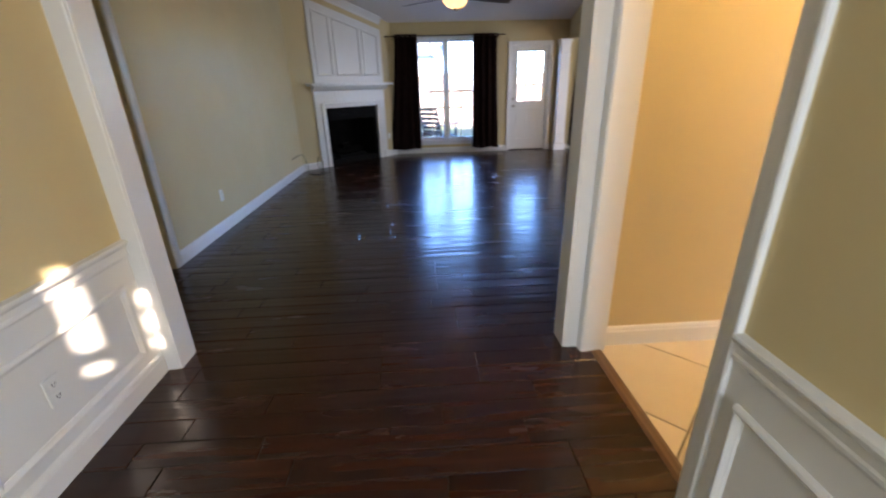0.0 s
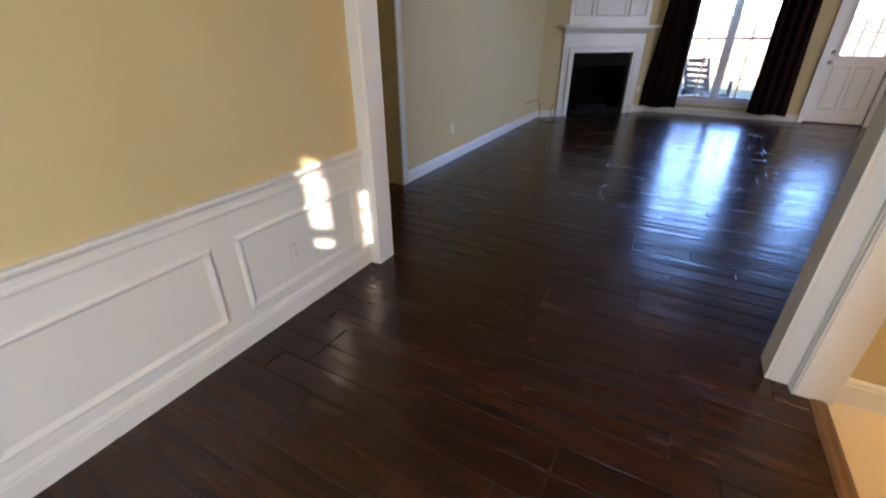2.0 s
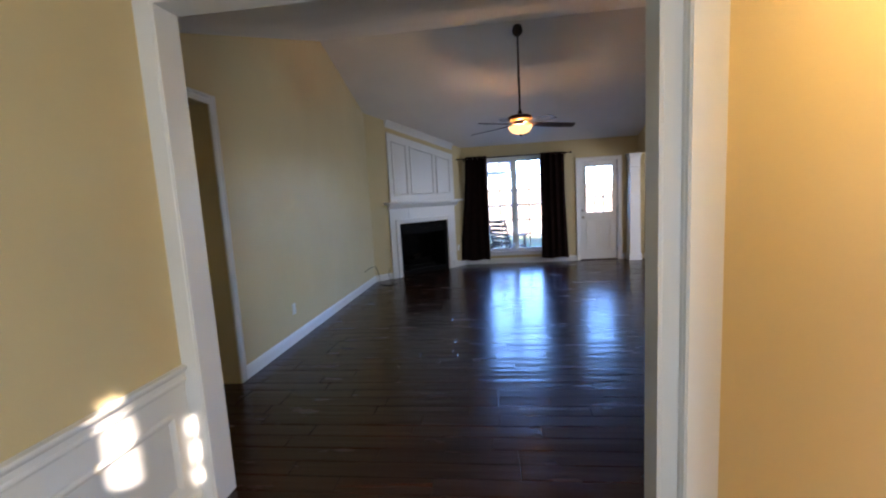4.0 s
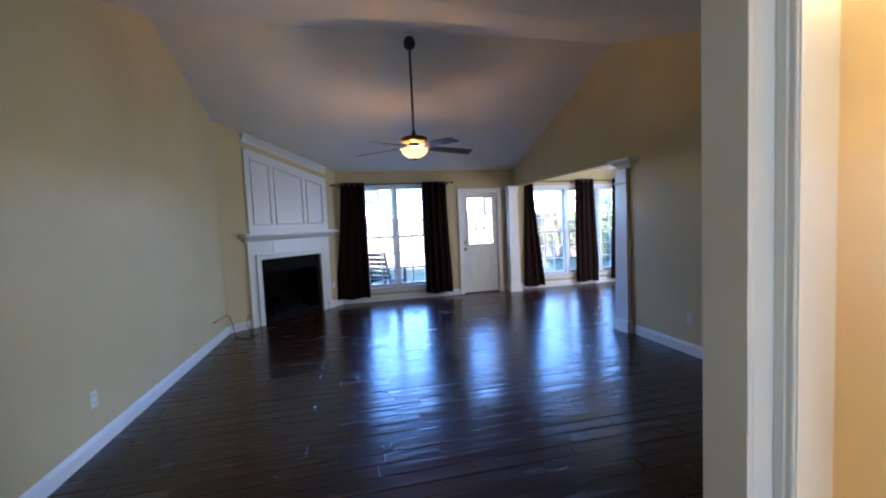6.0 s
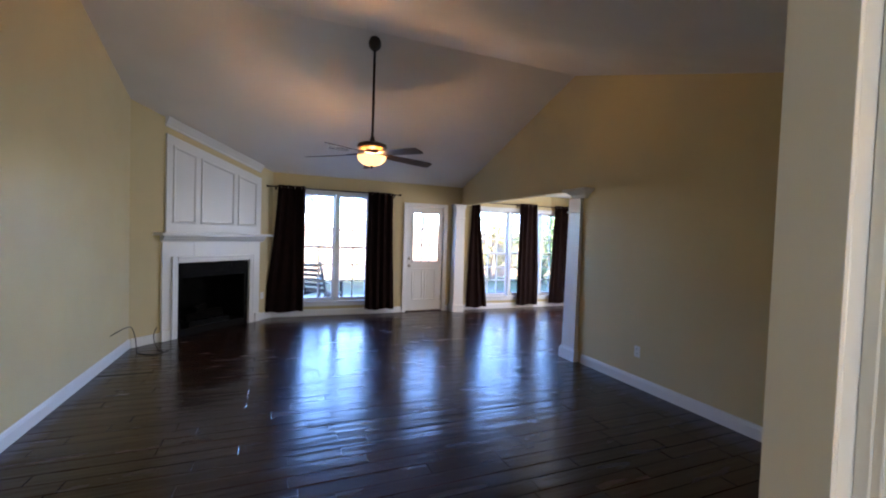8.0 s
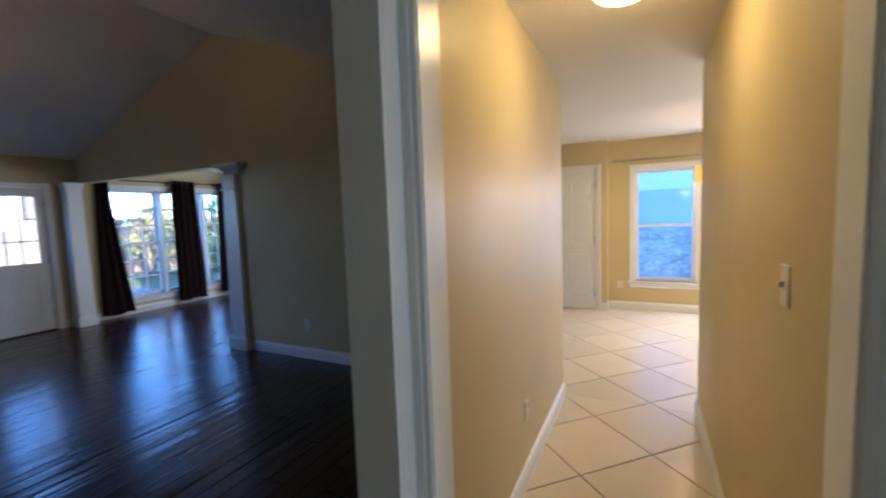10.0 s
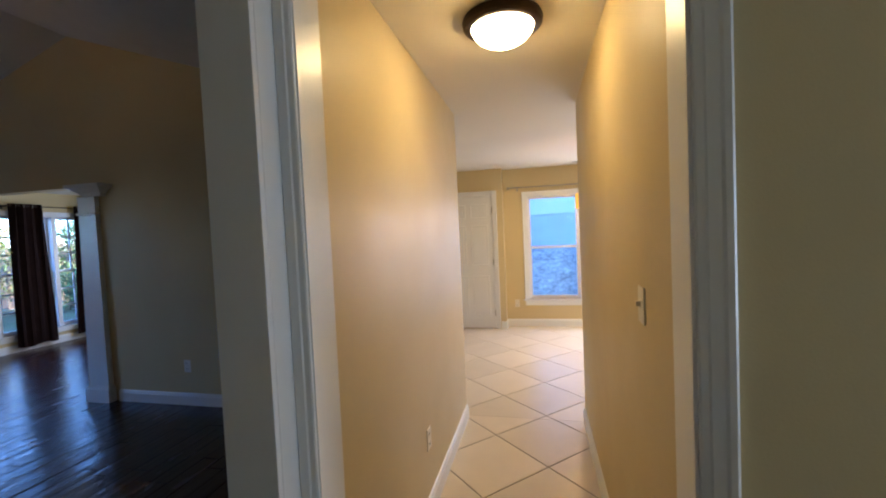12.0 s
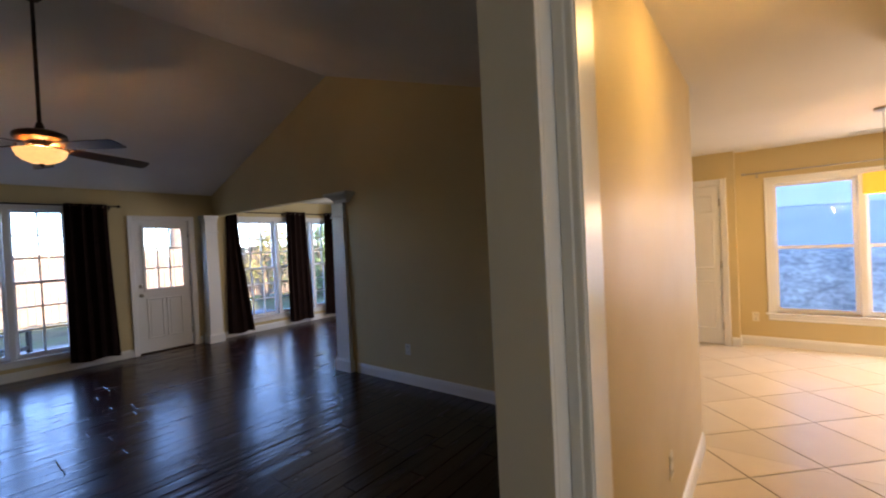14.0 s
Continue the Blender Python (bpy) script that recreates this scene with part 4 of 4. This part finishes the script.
# ---- outlets and switch ----
def wall_plate(kind, place, yaw, mat, label):
    """A cover plate, seen along -y before it is turned by yaw."""
    root = thing(kind, label, "outlet" if kind == "wall_outlet" else "light switch")
    root.matrix_basis = pose(*place, 0, 0, yaw)
    rows = [("plate", boxes((-0.035, 0.035, -0.006, 0, -0.057, 0.057), bevel=0.002), mat)]
    if kind == "wall_outlet":
        for z in (-0.026, 0.026):
            rows.append(("socket", boxes((-0.016, 0.016, -0.0085, -0.005, z - 0.014, z + 0.014), bevel=0.002), mat))
            rows.append(("slots", boxes((-0.008, -0.005, -0.0092, -0.008, z - 0.004, z + 0.008), (0.005, 0.008, -0.0092, -0.008, z - 0.004, z + 0.008), (-0.002, 0.002, -0.0092, -0.008, z - 0.011, z - 0.007)), DARK))
    else:
        rows.append(("toggle", boxes((-0.005, 0.005, -0.020, -0.005, -0.004, 0.012), bevel=0.0015), mat))
        rows.append(("toggle_slot", boxes((-0.007, 0.007, -0.0075, -0.005, -0.014, 0.014)), mat))
    for name, b, m in rows:
        ob = new(name, mesh_of(name, b, m))
        ob.parent = root
    return root


wall_plate("wall_outlet", (-2.12, 4.50, 0.36), 90, PLASTIC_W, "white duplex outlet low on the living room wall")
wall_plate("wall_outlet", (3.0, 4.755, 0.37), -90, PLASTIC_W, "ivory duplex outlet low on the beige wall")
wall_plate("wall_outlet", (-1.452, 1.551, 0.35), 90, PLASTIC_W, "white duplex outlet inside a wainscot panel")
wall_plate("wall_outlet", (1.925, 2.118, 0.41), 0, PLASTIC, "ivory duplex outlet low on the hall wall")
wall_plate("wall_outlet", (6.31, 1.86, 0.36), -90, PLASTIC, "ivory duplex outlet beside the breakfast window")
wall_plate("light_switch", (1.20, 1.197, 1.262), 180, PLASTIC, "ivory toggle switch plate on the hall wall")
plate = wall_plate("wall_outlet", tuple(DIAG @ Vector((2.03, 0, 0.40))), 45, PLASTIC_W, "small outlet beside the fireplace")


def tube(name, pts, r, label, category):
    c = bpy.data.curves.new(name, "CURVE")
    c.dimensions, c.bevel_depth, c.bevel_resolution = "3D", r, 3
    s = c.splines.new("BEZIER")
    s.bezier_points.add(len(pts) - 1)
    for p, q in zip(s.bezier_points, pts):
        p.co, p.handle_left_type, p.handle_right_type = q, "AUTO", "AUTO"
    c.materials.append(CABLE)
    return tagged(new(name, c), label, category)


tube("cable", [(-2.115, 7.02, 0.30), (-2.06, 7.04, 0.335), (-2.03, 7.22, 0.34), (-2.03, 7.42, 0.29), (-2.02, 7.52, 0.14), (-2.00, 7.50, 0.01), (-1.94, 7.36, 0.006), (-1.78, 7.28, 0.006), (-1.66, 7.42, 0.006)], 0.005, "loose black coaxial cable drooping from the wall to the floor", "cable")
tube("cable", [(-1.70, 7.34, 0.006), (-1.80, 7.52, 0.02), (-1.86, 7.62, 0.14), (-1.84, 7.66, 0.24)], 0.005, "loose black cable end sticking up from the floor", "cable")


# ---- outside ----
def ground_z(x, y):
    rise = max(0.0, min(1.0, (x - 7.0) / 2.7))
    rise = rise * rise * (3 - 2 * rise) * max(0.0, min(1.0, (9.0 - abs(y - 0.5)) / 3.0))
    return -0.15 + 1.2 * rise + (0.05 * noise.noise(Vector((x * 0.7, y * 0.7, 0))) + 0.03 * noise.noise(Vector((x * 3, y * 3, 1))) if abs(x) < 40 and abs(y) < 40 and (x > 6.8 or y > 12.5) else 0.0)


def spaced(lo, hi, dense):
    far = [-600, -300, -150, -80, -50, -30, -20]
    return sorted({*far, *(-v for v in far), *[lo + (hi - lo) * i / dense for i in range(dense + 1)]})


xs, ys = spaced(-14, 14, 100), spaced(-8, 19, 80)
me = bpy.data.meshes.new("ground")
me.from_pydata([(x, y, ground_z(x, y)) for y in ys for x in xs], [], [[j * len(xs) + i, j * len(xs) + i + 1, (j + 1) * len(xs) + i + 1, (j + 1) * len(xs) + i] for j in range(len(ys) - 1) for i in range(len(xs) - 1)])
me.materials.append(GRASS), me.materials.append(STRAW)
for p in me.polygons:
    p.use_smooth = True
    if p.center.x > 6.6 and abs(p.center.y) < 10 and p.center.x < 13:
        p.material_index = 1
tagged(new("ground", me), "lawn, with a bank of pine straw beside the house", "ground", kind="structure")
structure("pavement_patio", boxes((-1.6, 3.6, 9.36, 12.2, -0.3, -0.08), bevel=0.01), CONCRETE, "pale concrete patio behind the house", "pavement")


def fence(y, x0, x1):
    root = thing("fence", "weathered wooden privacy fence at the end of the yard", "fence", (x0, y, -0.15))
    for i, z in enumerate((0.15, 0.85, 1.55)):
        part("rail", boxes((x0, x1, y, y + 0.04, z, z + 0.09)), FENCE, root)
    x = x0
    me = None
    while x < x1:
        part("post", boxes((x, x + 0.09, y + 0.04, y + 0.13, -0.3, 1.75)), FENCE, root)
        x += 2.4
    r = random.Random(3)
    bm = bmesh.new()
    prof = [(0, -0.12), (0.13, -0.12), (0.13, 1.66), (0.105, 1.70), (0.025, 1.70), (0, 1.66)]
    strip(bm, (0, -0.02, 0), (0, 0, 0), prof, (1, 0, 0), (0, 0, 1))
    me = mesh_of("fence_board", bm, FENCE)
    x = x0
    while x < x1:
        ob = new("fence_board", me)
        ob.parent = root
        ob.matrix_parent_inverse = root.matrix_basis.inverted()
        ob.matrix_basis = pose(x, y, r.uniform(-0.02, 0.03), 0, r.uniform(-0.4, 0.4), 0)
        x += 0.145
    return root


fence(16.5, -14, 22)


def house(name, x0, x1, y0, y1, z0, wall_h, rise, label, siding_face=None):
    root = thing(name, label, "house", ((x0 + x1) / 2, (y0 + y1) / 2, z0))
    part("foundation", boxes((x0 + 0.02, x1 - 0.02, y0 + 0.02, y1 - 0.02, z0 - 1.5, z0 + 0.85)), FOUND, root)
    part("wall", boxes((x0 + 0.02, x1 - 0.02, y0 + 0.02, y1 - 0.02, z0 + 0.85, z0 + wall_h)), SIDING, root)
    bm = bmesh.new()
    ym = (y0 + y1) / 2
    strip(bm, (x0 - 0.4, 0, 0), (x1 + 0.4, 0, 0), [(y0 - 0.4, z0 + wall_h - 0.1), (ym, z0 + wall_h + rise), (y1 + 0.4, z0 + wall_h - 0.1), (y1 + 0.4, z0 + wall_h), (ym, z0 + wall_h + rise + 0.12), (y0 - 0.4, z0 + wall_h)], (0, 1, 0), (0, 0, 1))
    part("roof", bm, SHINGLE, root)
    return root


# tall block is out of view, added to keep sun off the east windows
H = house("sun_block_house", 10.2, 18, -18, -1.5, 1.0, 6.0, 3.0, "tall pale blue house block out of view, added to block the sun")
H1 = house("neighbour_wing", 10.2, 18, -1.5, 8, 1.0, 2.5, 1.2, "low pale blue lapped-siding wing of the house next door")
z = 1.85
while z < 3.45:
    bm = strip(bmesh.new(), (10.22, -1.5, z), (10.22, 8, z), [(0, 0), (-0.022, 0), (-0.008, 0.18), (0, 0.18)], (1, 0, 0), (0, 0, 1))
    part("siding_board", bm, SIDING, H1)
    z += 0.17
H2 = house("rear_house", -9, 1.2, 27, 37, -0.15, 3.2, 2.6, "pale single-storey house beyond the fence")
for x in (-6.5, -2.5):
    w = part("window", boxes((x - 0.55, x + 0.55, 26.97, 27.03, 0.9, 2.3)), TRIM, H2)
    part("pane", boxes((x - 0.47, x + 0.47, 26.955, 26.97, 0.98, 2.22)), DARK, w)


def tree(x, y, height, trunk_r, spread, leaves, mat, seed, label, clear=0.3):
    r = random.Random(seed)
    root = thing("tree", label, "tree", (x, y, -0.15))
    bm = bmesh.new()
    prof = [(trunk_r * 1.5, -0.2), (trunk_r * 1.1, 0.3), (trunk_r * 0.9, height * 0.3), (trunk_r * 0.6, height * 0.6), (trunk_r * 0.2, height * 0.9)]
    lathe(bm, prof, 12, (x, y, 0))
    tips = []
    for i in range(12):
        a, h = r.uniform(0, 6.28), height * r.uniform(clear, 0.85)
        e = Vector((x + math.cos(a) * spread * r.uniform(0.5, 1), y + math.sin(a) * spread * r.uniform(0.5, 1), h + height * r.uniform(0.05, 0.2)))
        s = Vector((x, y, h))
        tips += [s.lerp(e, f) for f in (0.45, 0.7, 1.0)]
        side = (e - s).cross(Vector((0, 0, 1))).normalized()
        up = side.cross(e - s).normalized()
        rr = trunk_r * 0.35
        va = [bm.verts.new(s + (side * math.cos(q) + up * math.sin(q)) * rr) for q in (0, 2.1, 4.2)]
        tip = bm.verts.new(e)
        for q in range(3):
            bm.faces.new((va[q], va[(q + 1) % 3], tip))
    part("trunk", bm, BARK, root)
    vs, fs = [], []
    for i in range(leaves):
        c = r.choice(tips) + Vector((r.gauss(0, spread * 0.22), r.gauss(0, spread * 0.22), r.gauss(0, spread * 0.20)))
        q = Euler((r.uniform(0, 6), r.uniform(0, 6), r.uniform(0, 6))).to_matrix()
        s = r.uniform(0.022, 0.055)
        b = len(vs)
        vs += [c + q @ Vector(p) * s for p in ((-1, 0, 0), (0, -0.5, 0.1), (1, 0, 0), (0, 0.5, 0.1))]
        fs.append((b, b + 1, b + 2, b + 3))
    me = bpy.data.meshes.new("crown")
    me.from_pydata(vs, [], fs)
    me.materials.append(mat)
    ob = new("crown", me)
    ob.parent = root
    ob.matrix_parent_inverse = root.matrix_basis.inverted()
    return root


tree(8.6, 14.2, 2.4, 0.07, 1.2, 9000, LEAF, 1, "leafy green shrub-like young tree by the fence", 0.08)
tree(7.2, 15.4, 2.3, 0.08, 1.0, 3000, LEAF_Y, 2, "small tree in yellow autumn leaf by the fence", 0.2)
tree(11.5, 15.2, 2.6, 0.10, 1.5, 9500, LEAF, 3, "leafy green tree by the fence", 0.12)
tree(6.3, 20.5, 11.0, 0.20, 2.2, 2200, LEAF, 4, "tall pale-trunked tree beyond the fence", 0.55)
tree(3.6, 22.0, 10.0, 0.16, 2.2, 2000, LEAF, 5, "tall tree beyond the fence", 0.5)
tree(-3.0, 21.0, 9.0, 0.16, 2.2, 2200, LEAF_Y, 6, "tall autumn tree beyond the fence", 0.55)


def patio_chair(m):
    root = thing("patio_chair", "dark-stained slatted wooden patio chair on the patio", "chair")
    root.matrix_basis = m

    def add(name, b, rot=None):
        if rot is not None:
            bmesh.ops.transform(b, matrix=rot, verts=b.verts)
        ob = new(name, mesh_of(name, b, CHAIRWOOD))
        ob.parent = root

    for i in range(6):
        add("seat_slat", boxes((-0.27, 0.27, -0.24 + i * 0.085, -0.165 + i * 0.085, 0.36 - i * 0.012, 0.378 - i * 0.012), bevel=0.004))
    back = Matrix.Translation((0, -0.24, 0.34)) @ Matrix.Rotation(radians(18), 4, "X")
    for s in (-0.27, 0.235):
        add("back_post", boxes((s, s + 0.04, -0.02, 0.02, -0.02, 0.68), bevel=0.004), back)
    for i in range(6):
        w = 0.232 * (1 - 0.16 * (i / 5) ** 3)
        add("back_slat", boxes((-w, w, -0.008, 0.008, 0.05 + i * 0.105, 0.12 + i * 0.105), bevel=0.003), back)
    for s in (-0.30, 0.26):
        add("front_leg", boxes((s, s + 0.045, 0.22, 0.28, 0, 0.56), bevel=0.004))
        add("rear_leg", boxes((s, s + 0.045, -0.32, -0.26, 0, 0.40), bevel=0.004))
        add("armrest", boxes((s - 0.03, s + 0.075, -0.30, 0.32, 0.56, 0.582), bevel=0.006))
        add("side_rail", boxes((s + 0.005, s + 0.035, -0.26, 0.22, 0.29, 0.35), bevel=0.003))


deck_box = thing("deck_box", "dark slate-blue plastic storage box on the patio edge", "storage box", (4.05, 10.05, -0.10))
NAVY = material("slate_blue_plastic", (0.03, 0.04, 0.07), 0.5, vary=0.1, bump=0.1)
part("body", boxes((3.72, 4.38, 9.80, 10.30, -0.20, 0.20), bevel=0.015), NAVY, deck_box)
part("lid", boxes((3.70, 4.40, 9.78, 10.32, 0.20, 0.255), bevel=0.018), NAVY, deck_box)
patio_chair(pose(0.43, 10.35, -0.08, 0, 0, -42))


# ---- floors ----
structure("subfloor", boxes((-3.6, 0.83, -1.72, 9.22, -0.06, -0.012), (0.83, 6.1, 2.13, 9.22, -0.06, -0.012)), SUBFLOOR, "dark joints under the hardwood planks", "floor")
floor = tagged(new("floor"), "dark brown glossy hardwood plank floor", "floor", kind="structure")
PITCH = 0.1245
plank_meshes = {}


def plank_verts(length, bm=None):
    """A plank, its top edges eased."""
    w, c, e = PITCH - 0.0010, 0.0030, 0.0042
    bm = bm or bmesh.new()
    a = [(0, 0, -0.012), (length - 0.0012, 0, -0.012), (length - 0.0012, w, -0.012), (0, w, -0.012)]
    b = [(x, y, -0.0020) for x, y, z in a]
    t = [(e, c, 0), (length - 0.0012 - e, c, 0), (length - 0.0012 - e, w - c, 0), (e, w - c, 0)]
    va, vb, vt = ([bm.verts.new(p) for p in q] for q in (a, b, t))
    for lo, hi in ((va, vb), (vb, vt)):
        for i in range(4):
            bm.faces.new((lo[i], lo[(i + 1) % 4], hi[(i + 1) % 4], hi[i]))
    bm.faces.new(vt)
    return bm


rng = random.Random(7)
rest = {"v": [], "f": []}
made = 0
for x0, x1, y0, y1 in ((-1.52, 0.83, -1.66, 2.19), (-3.5, -2.19, 2.19, 3.6), (-2.19, 3.07, 2.19, 9.24), (3.07, 6.05, 4.43, 9.24)):
    row = 0
    y = math.floor(y0 / PITCH) * PITCH
    while y < y1:
        x = x0
        first = True
        while x < x1 - 0.02:
            length = rng.choice((0.35, 0.5, 0.65, 0.8, 0.95, 1.1, 1.25))
            if first:
                length, first = rng.choice((0.25, 0.4, 0.55, 0.7, 0.85, 1.0)), False
            length = min(length, round((x1 - x) / 0.05 + 0.49) * 0.05)
            tilt, lift = radians(rng.gauss(0, 0.45)), rng.uniform(-0.0006, 0.0004)
            m = Matrix.Translation((x, y, lift)) @ Matrix.Rotation(tilt, 4, "X") @ Matrix.Rotation(radians(rng.gauss(0, 0.03)), 4, "Y")
            if made < 300 and -1.6 < x < 2.0 and 0.75 < y < 6.4 and x1 < 3.5:
                key = round(length, 2)
                if key not in plank_meshes:
                    plank_meshes[key] = mesh_of("plank", plank_verts(length), WOOD)
                ob = new("plank", plank_meshes[key])
                ob.parent = floor
                ob.matrix_basis = m
                made += 1
            else:
                bm = plank_verts(length)
                base = len(rest["v"])
                bm.verts.index_update()
                rest["v"] += [m @ v.co for v in bm.verts]
                rest["f"] += [[base + v.index for v in f.verts] for f in bm.faces]
                bm.free()
            x += length
        y += PITCH
me = bpy.data.meshes.new("plank_field")
me.from_pydata(rest["v"], [], rest["f"])
me.materials.append(WOOD_FAR)
field = tagged(new("plank_field", me), kind="stuff")
field.parent = floor

# tiles laid on the diagonal
structure("tile_bed", boxes((0.86, 3.12, 1.10, 2.12, -0.06, -0.004), (3.12, 6.4, -1.8, 4.45, -0.06, -0.004)), GROUT, "brown grout bed under the tiles", "floor")
tile_floor = tagged(new("floor_tile"), "beige ceramic tile floor laid on the diagonal", "floor", kind="structure")
structure("trim_threshold", strip(bmesh.new(), (0.825, 1.19, 0), (0.825, 2.062, 0), [(-0.022, -0.02), (0.035, -0.02), (0.035, 0.003), (0.020, 0.009), (-0.008, 0.009), (-0.022, 0.002)], (1, 0, 0), (0, 0, 1)), OAK,
          "brown wood transition strip between hardwood and tile", "trim")


def clip(poly, axis, value, keep_above):
    out = []
    for p, q in zip(poly, poly[1:] + poly[:1]):
        a, b = ((p[axis] - value), (q[axis] - value)) if keep_above else ((value - p[axis]), (value - q[axis]))
        if a >= 0:
            out.append(p)
        if a * b < 0:
            s = a / (a - b)
            out.append((p[0] + (q[0] - p[0]) * s, p[1] + (q[1] - p[1]) * s))
    return out


S = 0.519
ux, vx = Vector((-1, -1)) * S / math.sqrt(2), Vector((1, -1)) * S / math.sqrt(2)
for x0, x1, y0, y1 in ((0.862, 3.12, 1.20, 2.12), (3.12, 6.32, -1.75, 4.4)):
    for i in range(-16, 17):
        for j in range(-16, 17):
            o = Vector((2.819, 1.859)) + ux * i + vx * j
            g = 0.0035
            poly = [tuple(o + ux * (g if a == 0 else S - g) / S + vx * (g if b == 0 else S - g) / S) for a, b in ((0, 0), (1, 0), (1, 1), (0, 1))]
            for axis, value, above in ((0, x0, True), (0, x1, False), (1, y0, True), (1, y1, False)):
                if poly:
                    poly = clip(poly, axis, value, above)
            if len(poly) < 3:
                continue
            bm = bmesh.new()
            c = sum((Vector(p) for p in poly), Vector((0, 0))) / len(poly)
            ins = [Vector(p) + (c - Vector(p)).normalized() * 0.003 for p in poly]
            lo, mid, hi = ([bm.verts.new((p[0], p[1], z)) for p in q] for q, z in ((poly, -0.006), (poly, -0.0015), (ins, 0.0)))
            k = len(poly)
            for a, b in ((lo, mid), (mid, hi)):
                for q in range(k):
                    bm.faces.new((a[q], a[(q + 1) % k], b[(q + 1) % k], b[q]))
            bm.faces.new(hi)
            part("tile", bm, TILE, tile_floor)
